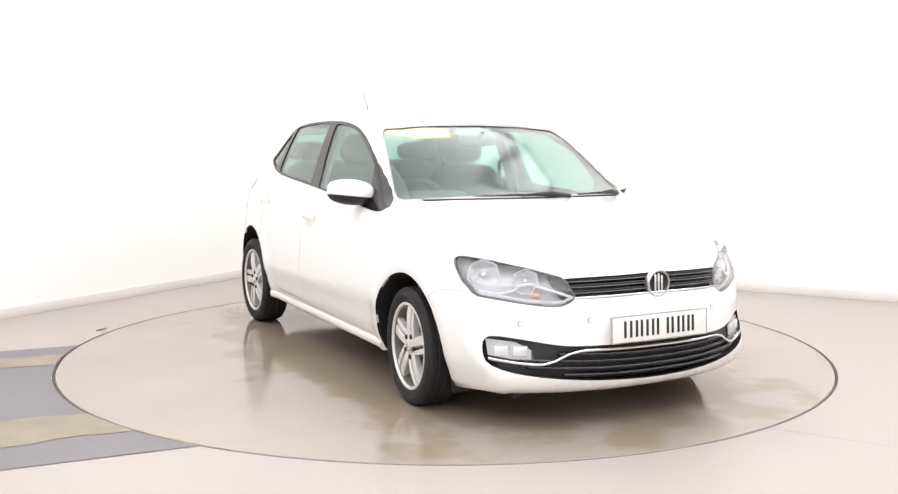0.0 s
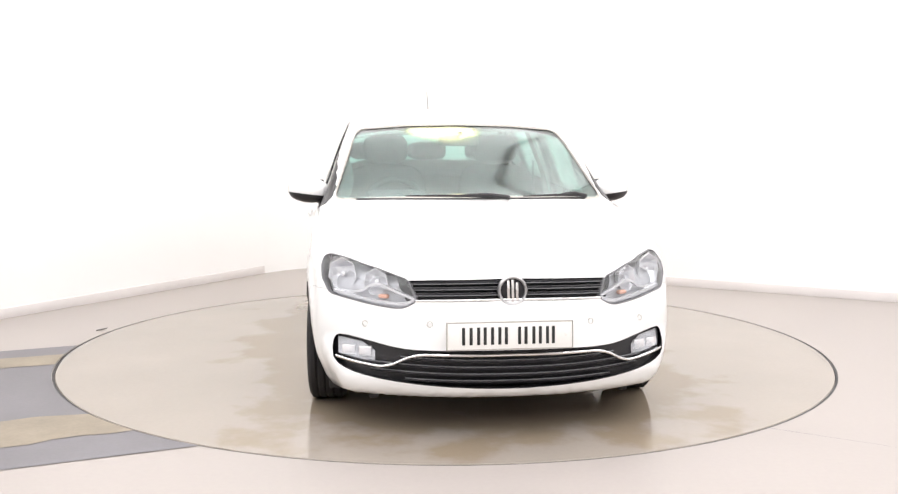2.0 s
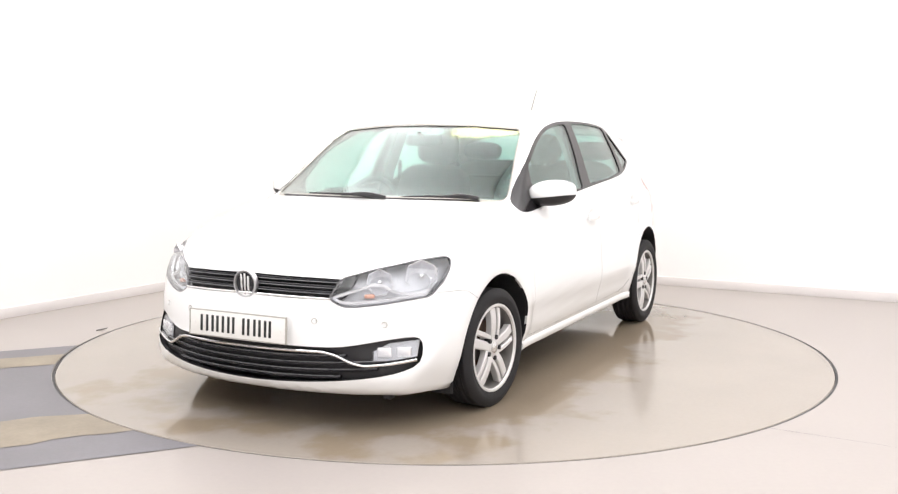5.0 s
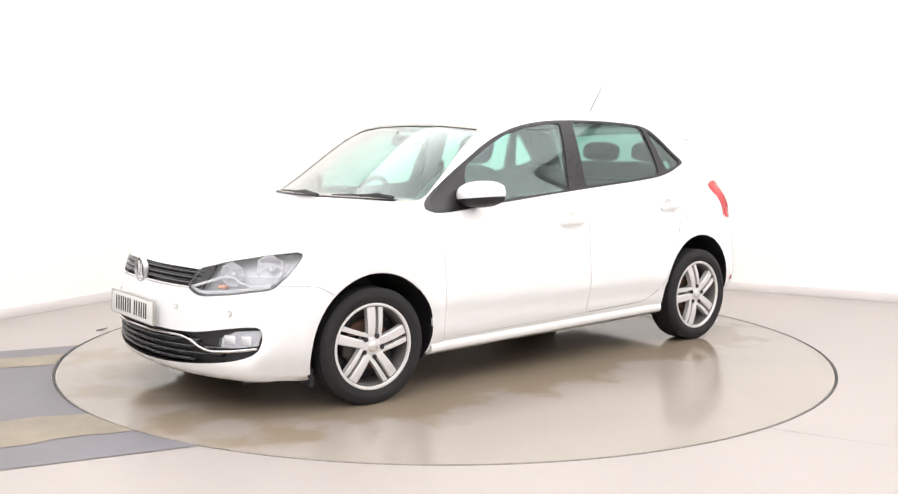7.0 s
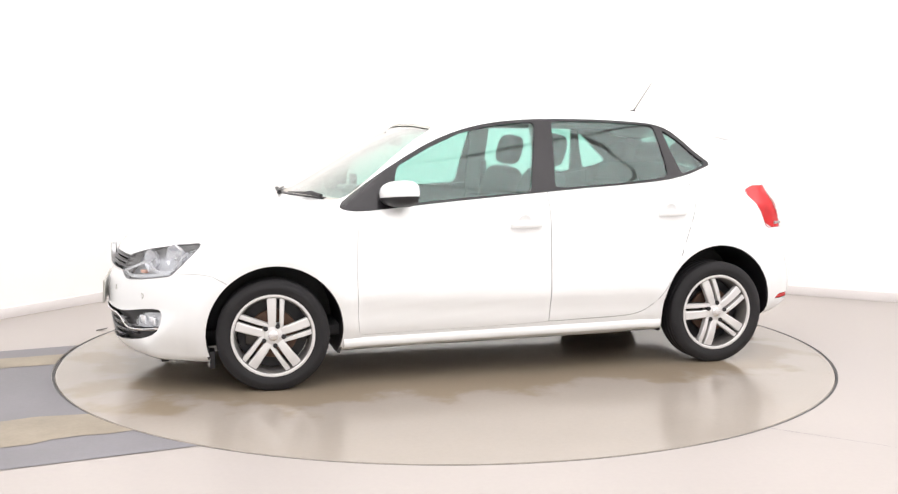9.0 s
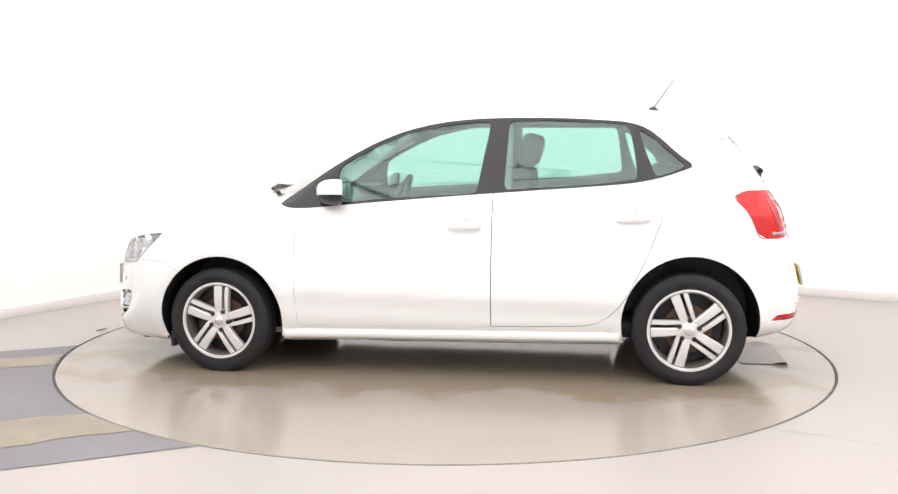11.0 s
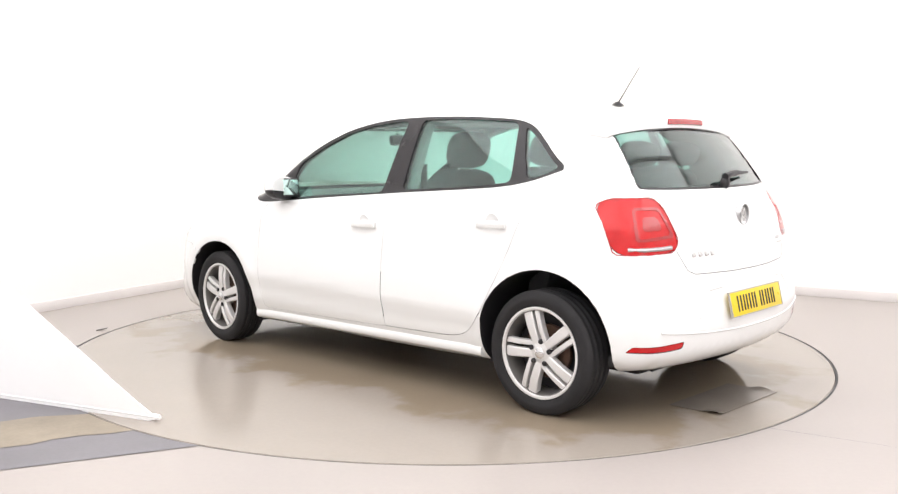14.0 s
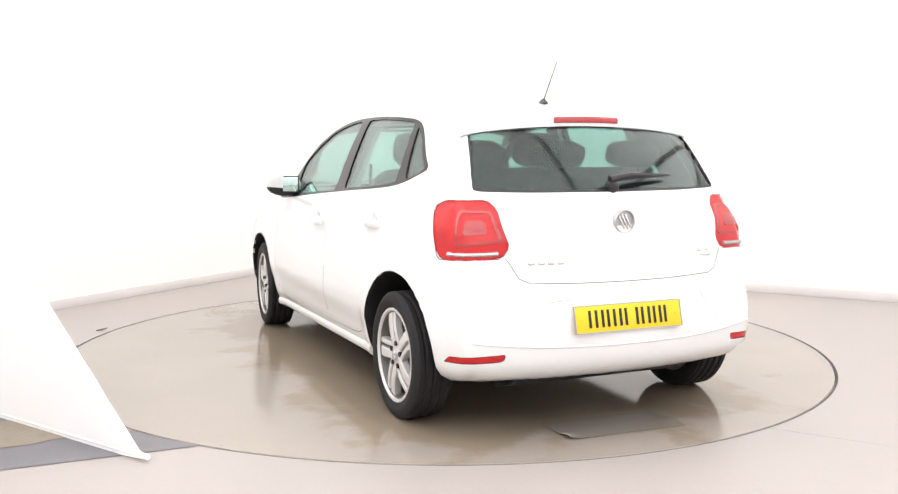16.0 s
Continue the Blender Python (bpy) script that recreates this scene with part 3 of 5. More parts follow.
def build_body():
    P, F = shell()
    Q, G = shell(80, 72, .03)
    whole = raw_mesh((P, F))
    inner = raw_mesh((Q, G))
    bm = bmesh.new()
    bm.from_mesh(inner)
    bmesh.ops.reverse_faces(bm, faces=bm.faces)
    bm.from_mesh(whole)
    skin = bpy.data.meshes.new("skin")
    bm.to_mesh(skin)
    bm.free()
    both = []
    for piece in (prism(DLO, SIDE_CUT, .50, 1.1), prism(HEADLAMP, LAMP_CUT, 1.2, 2.2), prism(TAIL_LAMP, TAIL_CUT, 1.2, 2.2), wheel_hole(1.228, .290, .338), wheel_hole(-1.242, .315, .350),
                  prism(REFLECTOR, TAIL_CUT, 1.4, 2.2)):
        both += [piece, mirrored(piece)]
    both += [prism(GRILLE, FRONT_CUT, 1.6, 2.3), prism(LOWER_GRILLE, FRONT_CUT, 1.3, 2.3), prism(WINDSCREEN, FRONT_CUT, .36, 1.4), prism(REAR_WINDOW, FRONT_CUT, -2.2, -1.30)]
    cut = skin
    for piece in both:
        cut = carve(cut, piece, "DIFFERENCE")
    doors, lines = [], []
    for piece in (prism(DOOR_FRONT, SIDE_CUT, .5, 1.1), prism(DOOR_REAR, SIDE_CUT, .5, 1.1)):
        doors += [piece, mirrored(piece)]
    tail_line = [(.545, .765), (.525, .735), (.495, .68), (.45, .660), (.2, .655), (0, .654)]
    tail_line = tail_line + [(-a, b) for a, b in tail_line[-2::-1]]
    lines.append(prism(ribbon(tail_line, .0028), FRONT_CUT, -2.2, -1.5))
    w = prism(ribbon([(1.70, .598), (1.60, .596), (1.53, .585), (1.46, .545)], .0014), SIDE_CUT, .5, 1.1)
    lines += [w, mirrored(w)]
    for piece in doors + lines:
        cut = carve(cut, piece, "DIFFERENCE")

    def pick(c, n, inner):
        return np.where(inner & (n[:, 2] > -2), 1, 0) * (np.abs(skin_depth(c)) > .012) + 2 * ((n[:, 2] < -.97) & (c[:, 2] < .25))

    def skin_depth(c):
        return solid(c)
    body = skinned("body", cut, [PAINT_WHITE, BLACK_PLASTIC, BLACK_PLASTIC], car, "glossy white painted body shell", lambda c, n, i: np.minimum(pick(c, n, i), 2))

    def both_sides(name, poly, c, t0, t1, mats, label, take=skin, less=(), parent=(car, car), pick=None):
        me = carve(take, prism(poly, c, t0, t1), "INTERSECT")
        for q in less:
            me = carve(me, prism(q, c, t0 - .1, t1 + .1), "DIFFERENCE")
        return skinned(name, me, mats, parent[0], label, pick), skinned(name, flip_mesh(me), mats, parent[1], label, pick)

    paint_pick = lambda c, n, i: np.where(np.abs(solid(c)) > .02, 1, 0)
    fd = both_sides("front_door", grown(DOOR_FRONT, -.0014), SIDE_CUT, .5, 1.1, [PAINT_WHITE, LINING], "white painted front door", less=[DLO], pick=paint_pick)
    rd = both_sides("rear_door", grown(DOOR_REAR, -.0026), SIDE_CUT, .5, 1.1, [PAINT_WHITE, LINING], "white painted rear door", less=[DLO], pick=paint_pick)
    both_sides("window_surround", grown(DLO, -.002), SIDE_CUT, .5, 1.1, [TRIM_BLACK], "black trim round the side windows", less=[GLASS_FRONT, GLASS_REAR, GLASS_QUARTER])
    pane = pane_skin()
    for name, poly, ps in (("front_door_window", GLASS_FRONT, fd), ("rear_door_window", GLASS_REAR, rd), ("quarter_window", GLASS_QUARTER, (car, car))):
        for ob in both_sides(name, grown(poly, .004), SIDE_CUT, .5, 1.1, [GLASS], "green-tinted glass pane", take=pane, parent=ps):
            ob.visible_shadow = False
    for name, poly, t0, t1 in (("windscreen", WINDSCREEN, .36, 1.4), ("rear_window", REAR_WINDOW, -2.2, -1.30)):
        me = carve(pane, prism(grown(poly, -.002), FRONT_CUT, t0, t1), "INTERSECT")
        ob = skinned(name, me, [GLASS_SCREEN if name == "windscreen" else GLASS_BACK], car, "green-tinted glass pane")
        ob.visible_shadow = False
        raw = WIND_ALL if name == "windscreen" else BACK_ALL
        me = carve(skin_band, ring_prism(rounded(grown(raw, -.002), 1, .012), rounded(grown(raw, -.010), 1, .010), FRONT_CUT, t0, t1), "INTERSECT")
        # windscreen border greyed: haze and the ceiling's reflection are put into its colour
        skinned("window_seal", me, [PLATE_EDGE if name == "windscreen" else TRIM_BLACK], car, "border round the glass, greyed for haze on the windscreen")
    for raw, c, mat, lab in ((HEAD_RAW, LAMP_CUT, SLAT_GREY, "dark seam round the headlamp"), (TAIL_RAW, TAIL_CUT, RED_DARK, "dark red border of the tail lamp")):
        me = carve(seal_band, ring_prism(rounded(grown(raw, .001), 1, .014), rounded(grown(raw, -.0036), 1, .012), c, 1.0, 2.3), "INTERSECT")
        skinned("lamp_seal", me, [mat], car, lab)
        skinned("lamp_seal", flip_mesh(me), [mat], car, lab)
    frame_raw = [(-.655, .955), (-.785, .955), (-.850, .825), (-.660, .810)]
    core_raw = [(-.695, .915), (-.765, .915), (-.790, .860), (-.695, .855)]
    for piece, lab in ((ring_prism(rounded(frame_raw, 1, .012), rounded(grown(frame_raw, -.012), 1, .010), TAIL_CUT, 1.0, 2.3), "dark red ring in the tail lamp"),
                       (prism(rounded(core_raw, 1, .010), TAIL_CUT, 1.0, 2.3), "dark red core of the tail lamp")):
        me = carve(seal_band, piece, "INTERSECT")
        skinned("lamp_core", me, [RED_DARK], car, lab)
        skinned("lamp_core", flip_mesh(me), [RED_DARK], car, lab)
    for name, poly, c, mat, lab in (("headlamp_lens", HEADLAMP, LAMP_CUT, LENS, "clear headlamp lens"), ("tail_lamp", TAIL_LAMP, TAIL_CUT, RED_LENS, "red tail lamp"), ("rear_reflector", REFLECTOR, TAIL_CUT, RED_LENS, "red bumper reflector")):
        obs = both_sides(name, grown(poly, -.003), c, 1.0, 2.3, [mat], lab, take=pane_lamp if "lens" in name else skin_band)
        if "lens" in name:
            for ob in obs:
                ob.visible_shadow = False
    return body, fd, rd


def layer(i0, i1, nu=150, nv=128):
    """A thin skin between two depths."""
    P, F = shell(nu, nv, i0)
    Q, G = shell(nu, nv, i1)
    a, b = raw_mesh((P, F)), raw_mesh((Q, G))
    bm = bmesh.new()
    bm.from_mesh(b)
    bmesh.ops.reverse_faces(bm, faces=bm.faces)
    bm.from_mesh(a)
    me = bpy.data.meshes.new("layer")
    bm.to_mesh(me)
    bm.free()
    return me


skin_band = layer(.002, .022, 120, 104)
seal_band = layer(-.001, .012, 120, 104)
pane_lamp = layer(.001, .005, 120, 104)
_pane = layer(.006, .011)


def pane_skin():
    return _pane


body, front_doors, rear_doors = build_body()


def build_wheel(x, y, side, turn, steer=0):
    w = new("wheel")
    w.parent = car
    w.matrix_basis = pose(x, y, .2785 if x > 0 else .2850, 0, 0, (0 if side > 0 else 180) + steer) @ Matrix.Scale(.91 if x > 0 else .9315, 4)
    # tyre with grooved tread and rounded shoulders
    tread = []
    for k, s in enumerate(np.linspace(-.075, .075, 16)):
        tread.append((.3065 if k % 4 else .2985, s))
    prof = [(.224, -.082), (.240, -.093), (.262, -.097), (.287, -.092), (.301, -.082)] + tread + [(.301, .082), (.287, .092), (.272, .0955), (.262, .097), (.258, .0955), (.242, .093), (.231, .088), (.224, .080), (.215, .06), (.215, -.06)]
    v, f = revolve(prof, 72)
    mesh_object("tyre", v, f, RUBBER, w, "black rubber tyre", 30)
    v, f = revolve([(.213, .070), (.2195, .074), (.2280, .082), (.2270, .088), (.2200, .0895), (.2150, .088), (.2105, .080)], 72)
    mesh_object("rim", v, f, ALLOY, w, "silver alloy five-spoke rim", 30)
    v, f = revolve([(.210, -.075), (.222, -.078), (.222, -.070), (.213, -.05), (.206, .0), (.212, .055), (.2125, .078), (.208, .078), (.200, .05), (.196, 0), (.200, -.06)], 72)
    mesh_object("rim_barrel", v, f, BARREL, w, "grey inner barrel of the rim", 30)
    for i in range(5):
        for k, (off, w0, w1) in enumerate(((.006, .0200, .0265), (-.0510, .0110, .0140))):
            bm = bmesh.new()
            rings = []
            for r in np.linspace(.030, .2145, 7):
                q = (r - .03) / .183
                h = w0 + (w1 - w0) * q
                dep = .073 + .012 * math.sin(q * math.pi * .9) - .004 * q
                c = off * (.86 + .14 * q)
                rings.append([bm.verts.new(p) for p in ((c - h, dep - .035, r), (c - h, dep - .004, r), (c - h * .75, dep, r), (c + h * .75, dep, r), (c + h, dep - .004, r), (c + h, dep - .035, r))])
            for a, b in zip(rings, rings[1:]):
                for j in range(6):
                    bm.faces.new((a[j], a[(j + 1) % 6], b[(j + 1) % 6], b[j]))
            bm.faces.new(rings[0])
            bm.faces.new(rings[-1][::-1])
            sp = part("spoke", bm, ALLOY, w, smooth=30)
            sp.matrix_basis = pose(0, 0, 0, 0, 72 * i + turn, 0)
    v, f = revolve([(.0001, .078), (.05, .076), (.066, .068), (.068, .02), (.0001, .02)], 40)
    mesh_object("hub", v, f, ALLOY, w, "", 30)
    v, f = revolve([(.0001, .0865), (.022, .086), (.027, .083), (.028, .06), (.0001, .06)], 32)
    mesh_object("hub_cap", v, f, CHROME, w, "chrome hub cap", 30)
    for i in range(5):
        v, f = revolve([(.0001, .0835), (.009, .0835), (.0125, .0825), (.0125, .05), (.0001, .05)], 14)
        b = mesh_object("wheel_bolt", v, f, BLACK_PLASTIC, w, "black wheel bolt", 30)
        b.matrix_basis = pose(0, 0, 0, 0, 72 * i + turn - 26, 0) @ pose(0, 0, .056)
    v, f = revolve([(.06, .012), (.132, .012), (.134, .008), (.134, -.008), (.06, -.008)], 48)
    mesh_object("brake_disc", v, f, RUST, w, "brown rusty brake disc", 30)
    v, f = revolve([(.0001, -.02), (.19, -.02), (.19, -.03), (.0001, -.03)], 40)
    mesh_object("dust_shield", v, f, BLACK_PLASTIC, w, "black brake shield", 30)
    bm = box(bmesh.new(), .06, .15, -.02, .035, -.055, .055, .012)
    part("brake_caliper", bm, DARK_STEEL, w, "grey brake caliper")
    # liner of the wheel arch
    cx, cz, r = (1.228, .290, .338) if x > 0 else (-1.242, .315, .350)
    verts, faces = [], []
    n = 28
    for i in range(n + 1):
        a = math.pi * (-.12 + 1.24 * i / n)
        edge = float(skin_y(cx + r * math.cos(a), max(.2, cz + r * math.sin(a)))[0, 1]) - .012
        for rr, yy in ((r - .002, edge), (r + .012, edge), (r + .012, .42), (r - .002, .42)):
            verts.append((cx + rr * math.cos(a), side * yy, cz + rr * math.sin(a)))
    for i in range(n):
        for j in range(4):
            faces.append((i * 4 + j, i * 4 + (j + 1) % 4, i * 4 + 4 + (j + 1) % 4, i * 4 + 4 + j))
    mesh_object("arch_liner", verts, faces, BLACK_PLASTIC, car, "black plastic wheel arch liner", 40)
    bm = box(bmesh.new(), cx - r - .01, cx + r + .01, .40, .42, .2, cz + r + .01)
    if side < 0:
        bmesh.ops.scale(bm, vec=(1, -1, 1), verts=bm.verts)
    part("arch_back", bm, BLACK_PLASTIC, car)


for x, turn in ((1.235, 0), (-1.235, 21)):
    for s in (1, -1):
        build_wheel(x, s * .748, s, turn, -4 if x > 0 else 0)


def sweep(bm, path, section):
    """A closed section carried along a path of (point, side axis, up axis)."""
    rings = []
    for p, a, b in path:
        rings.append([bm.verts.new(Vector(p) + Vector(a) * s + Vector(b) * t) for s, t in section])
    n = len(section)
    for q, r in zip(rings, rings[1:]):
        for j in range(n):
            bm.faces.new((q[j], q[(j + 1) % n], r[(j + 1) % n], r[j]))
    bm.faces.new(rings[0][::-1])
    bm.faces.new(rings[-1])
    return bm


def slat(name, ys, zs, depth, thick, back, mat, parent, label="", sign=1):
    """A bar across the nose or tail that follows the skin."""
    p = skin_x(ys, zs, sign)
    path = [((q[0] - sign * back, q[1], q[2]), (sign, 0, 0), (0, 0, 1)) for q in p]
    d, h = depth / 2, thick / 2
    sec = [(-d, -h), (d * .7, -h), (d, -h * .4), (d, h * .4), (d * .7, h), (-d, h)]
    return part(name, sweep(bmesh.new(), path, sec), mat, parent, label)


def tube(bm, pts, r, n=8):
    pts = [Vector(p) for p in pts]
    rings = []
    for i, p in enumerate(pts):
        t = (pts[min(i + 1, len(pts) - 1)] - pts[max(i - 1, 0)]).normalized()
        a = t.cross(Vector((0, 0, 1)) if abs(t.z) < .9 else Vector((1, 0, 0))).normalized()
        b = t.cross(a)
        rr = r[i] if isinstance(r, (list, tuple)) else r
        rings.append([bm.verts.new(p + (a * math.cos(k) + b * math.sin(k)) * rr) for k in np.arange(n) / n * 2 * math.pi])
    for q, s in zip(rings, rings[1:]):
        for j in range(n):
            bm.faces.new((q[j], q[(j + 1) % n], s[(j + 1) % n], s[j]))
    bm.faces.new(rings[0][::-1])
    bm.faces.new(rings[-1])
    return bm


def backing(name, poly, cut, t0, t1, i0, mat, label="", sides=False):
    """The dark bed behind an opening, deeper in than the skin."""
    me = carve(layer(i0, i0 + .012, 100, 90), prism(grown(poly, .03), cut, t0, t1), "INTERSECT")
    obs = [skinned(name, me, [mat], car, label)]
    if sides:
        obs.append(skinned(name, flip_mesh(me), [mat], car, label))
    return obs


def build_front():
    backing("grille_bed", GRILLE, FRONT_CUT, 1.5, 2.3, .032, BLACK_PLASTIC, "black grille bed")
    backing("lower_grille_bed", LOWER_GRILLE, FRONT_CUT, 1.3, 2.3, .035, BLACK_PLASTIC, "black lower grille bed")
    for z, half in ((.648, .425), (.625, .415), (.602, .405)):
        ys = np.linspace(-half, half, 25)
        slat("grille_slat", ys, z + .010 * (1 - (ys / half) ** 2), .022, .010, .016, BLACK_GLOSS, car, "gloss black grille slat")
        slat("chrome_line", ys, z - .006 + .010 * (1 - (ys / half) ** 2), .010, .0035, .005, SLAT_GREY, car, "thin grey line on the grille")
    ys = np.linspace(-.395, .395, 25)
    slat("chrome_strip", ys, .577 + .010 * (1 - (ys / .4) ** 2), .016, .009, .003, CHROME, car, "chrome strip under the grille")
    for z, half in ((.332, .46), (.302, .60), (.272, .58), (.243, .44)):
        ys = np.linspace(-half, half, 31)
        slat("lower_slat", ys, z + .010 * (ys / .6) ** 2, .020, .010, .020, BLACK_GLOSS, car, "black lower grille slat")
        # light along the black slat's upper edge, put in as a grey strip
        slat("slat_lit_edge", ys, z + .010 * (ys / .6) ** 2 + .0055, .010, .0035, .014, SLAT_GREY, car, "slat edge greyed for the light on it")
    # chrome strip that dips below the fog lamps
    dip = smooth_curve([(0, .362), (.36, .358), (.42, .346), (.50, .308), (.54, .299), (.62, .305), (.70, .318), (.73, .324)])
    ys = np.linspace(-.725, .725, 61)
    slat("chrome_blade", ys, dip(np.abs(ys)), .020, .011, .004, CHROME, car, "chrome blade across the lower grille")
    for s in (1, -1):
        ys, zs = np.linspace(.560, .712, 7), np.linspace(0, 1, 4)
        # fog lamp: lens in front of two bright cups
        fog = new("fog_lamp")
        fog.parent = car
        fog["label"] = "clear rectangular fog lamp"
        low, high = dip(ys) + .012, np.interp(ys, [.55, .61, .712], [.350, .388, .400])
        for nm, back, mat in (("lens", .010, LENS), ("bowl", .026, LAMP_GREY)):
            g0 = [skin_x(ys, low + (high - low) * q) for q in zs]
            verts = [(p[0] - back - d, s * p[1], p[2]) for d in (0, .003) for row in g0 for p in row]
            faces, nr, nc = [], len(zs), len(ys)
            for b in range(2):
                for i in range(nr - 1):
                    for j in range(nc - 1):
                        k = b * nr * nc + i * nc + j
                        faces.append((k, k + 1, k + nc + 1, k + nc))
            rimv = [i for i in range(nc)] + [i * nc + nc - 1 for i in range(1, nr)] + [(nr - 1) * nc + j for j in range(nc - 2, -1, -1)] + [i * nc for i in range(nr - 2, 0, -1)]
            for a, b in zip(rimv, rimv[1:] + rimv[:1]):
                faces.append((a, b, b + nr * nc, a + nr * nc))
            ob = mesh_object(nm, verts, faces, mat, fog, "clear lens" if nm == "lens" else "bright reflector", 40)
            if nm == "lens":
                ob.visible_shadow = False
        for yy in (.60, .668):
            p = skin_x(yy, .348)[0]
            cup = part("cup", box(bmesh.new(), -.031, .031, -.010, .006, -.022, .022, .006), REFLECTOR_SILVER, fog, "bright lamp cup")
            cup.matrix_basis = pose(p[0] - .020, s * p[1], p[2] + .004, 0, 0, -90 + s * 25)
        # headlamp inside
        lamp_bed = backing("headlamp_bed", HEADLAMP, LAMP_CUT, 1.0, 2.3, .060, LAMP_GREY, "grey headlamp housing") if s > 0 else None
        if lamp_bed:
            skinned("headlamp_bed", flip_mesh(lamp_bed[0].data), [LAMP_GREY], car, "grey headlamp housing")
        for (sx, zz, r, nm) in ((-.715, .662, .070, "reflector"), (-.895, .638, .058, "reflector")):
            p = march([(-R2 * sx * 1 + R2 * .9, R2 * sx + R2 * .9, zz)], [(R2, R2, 0)])[0]
            prof = [(.0001, -.045), (r * .35, -.043), (r * .7, -.028), (r * .95, -.004), (r, .004), (r * 1.06, .004), (r * .8, -.032), (.0001, -.055)]
            v, f = revolve(prof, 7)
            ob = mesh_object(nm, v, f, REFLECTOR_SILVER, car, "bright headlamp reflector", 20)
            ob.matrix_basis = pose(p[0] - .022, s * (p[1] - .022), p[2], 0, 0, -90 + s * 32)
            v, f = revolve([(.0001, .0), (.010, -.004), (.013, -.02), (.009, -.04), (.0001, -.045)], 14)
            ob = mesh_object("bulb", v, f, CHROME, car, "headlamp bulb cap", 40)
            ob.matrix_basis = pose(p[0] - .022, s * (p[1] - .022), p[2], 0, 0, -90 + s * 32)
        # light-coloured brow that divides the lamp, and the amber indicator
        ss = np.linspace(0, 1, 14)
        su = np.interp(ss, [0, .35, .5, .65, 1], [-.640, -.70, -.83, -.90, -1.09])
        zu = np.interp(ss, [0, .35, .5, .65, 1], [.690, .596, .592, .640, .580])
        p = march(np.stack([-R2 * su + R2 * .9, R2 * su + R2 * .9, zu], 1), np.tile((R2, R2, 0), (14, 1)))
        path = [((q[0] - .016, s * (q[1] - .016), q[2]), (R2, s * R2, 0), (0, 0, 1)) for q in p]
        part("lamp_brow", sweep(bmesh.new(), path, [(-.006, -.006), (.006, -.006), (.006, .006), (-.006, .006)]), REFLECTOR_SILVER, car, "bright strip in the headlamp")
        su = np.linspace(-.70, -1.10, 12)
        zu = np.interp(su, [-1.10, -1.05, -.90, -.70], [.582, .556, .566, .594])
        p = march(np.stack([-R2 * su + R2 * .9, R2 * su + R2 * .9, zu], 1), np.tile((R2, R2, 0), (12, 1)))
        path = [((q[0] - .010, s * (q[1] - .010), q[2]), (R2, s * R2, 0), (0, 0, 1)) for q in p]
        part("lamp_strip", sweep(bmesh.new(), path, [(-.006, -.007), (.004, -.007), (.004, .007), (-.006, .007)]), REFLECTOR_SILVER, car, "bright strip along the headlamp's foot")
        p = march([(R2 * .94 + R2 * .9, -R2 * .94 + R2 * .9, .583)], [(R2, R2, 0)])[0]
        ob = part("indicator_bulb", box(bmesh.new(), -.022, .022, -.012, .012, -.009, .009, .006), AMBER, car, "amber indicator")
        ob.matrix_basis = pose(p[0] - .025, s * (p[1] - .025), p[2], 0, 0, s * 30 + 90)
    # parking sensors and tow-eye cover
    for yy in (-.60, -.34, .34, .60):
        p = skin_x(yy, .485 if abs(yy) < .5 else .47)[0]
        v, f = revolve([(.0001, .003), (.009, .003), (.011, .0), (.011, -.01), (.0001, -.01)], 16)
        ob = mesh_object("parking_sensor", v, f, PAINT_WHITE, car, "white parking sensor", 40)
        ob.matrix_basis = pose(*p, 0, 0, -90 + yy * 40)
        v, f = revolve([(.0112, .002), (.0132, .002), (.0132, -.01), (.0112, -.01)], 20)
        mesh_object("sensor_ring", v, f, PLATE_EDGE, ob, "thin grey ring round the sensor", 40)


def plate(x, z, tilt, mat, sign, parent):
    """A number plate with its characters as plain bars."""
    base = new("number_plate")
    base.parent = parent
    base["label"] = ("yellow" if sign < 0 else "white") + " number plate with dark bars"
    base.matrix_basis = pose(x, -.017 if sign > 0 else .032, z, 0, -sign * tilt, 0)
    part("plate", box(bmesh.new(), -.004, .004, -.26, .26, -.0555, .0555, .003), mat, base)
    s = 1 if sign > 0 else -1
    front = (.0035, .0060) if s > 0 else (-.0060, -.0035)
    bm = bmesh.new()
    for b in ((-.262, .262, .0535, .0575), (-.262, .262, -.0575, -.0535), (-.264, -.260, -.0575, .0575), (.260, .264, -.0575, .0575)):
        box(bm, -.005, .005, *b)
    part("border", bm, PLATE_EDGE, base, "thin grey edge of the plate")
    # two upright bars for each character, one for the narrow one
    for y, w in zip([-.178, -.118, -.074, -.030, .052, .112, .168], [.044, .040, .014, .040, .040, .040, .038]):
        for d in ((0.0,) if w < .02 else (-w / 2 + .0065, w / 2 - .0065)):
            part("bar", box(bmesh.new(), *front, s * (y + d) - .0065, s * (y + d) + .0065, -.036, .036, .001), PLATE_BLACK, base, "dark bar")
    for y in (-.235, .235):
        v, f = revolve([(.0001, .006), (.006, .0055), (.008, .003), (.0001, .003)], 12)
        ob = mesh_object("plate_screw", v, f, mat, base, "", 40)
        ob.matrix_basis = pose(0, y, 0, 0, 0, -90 * s)


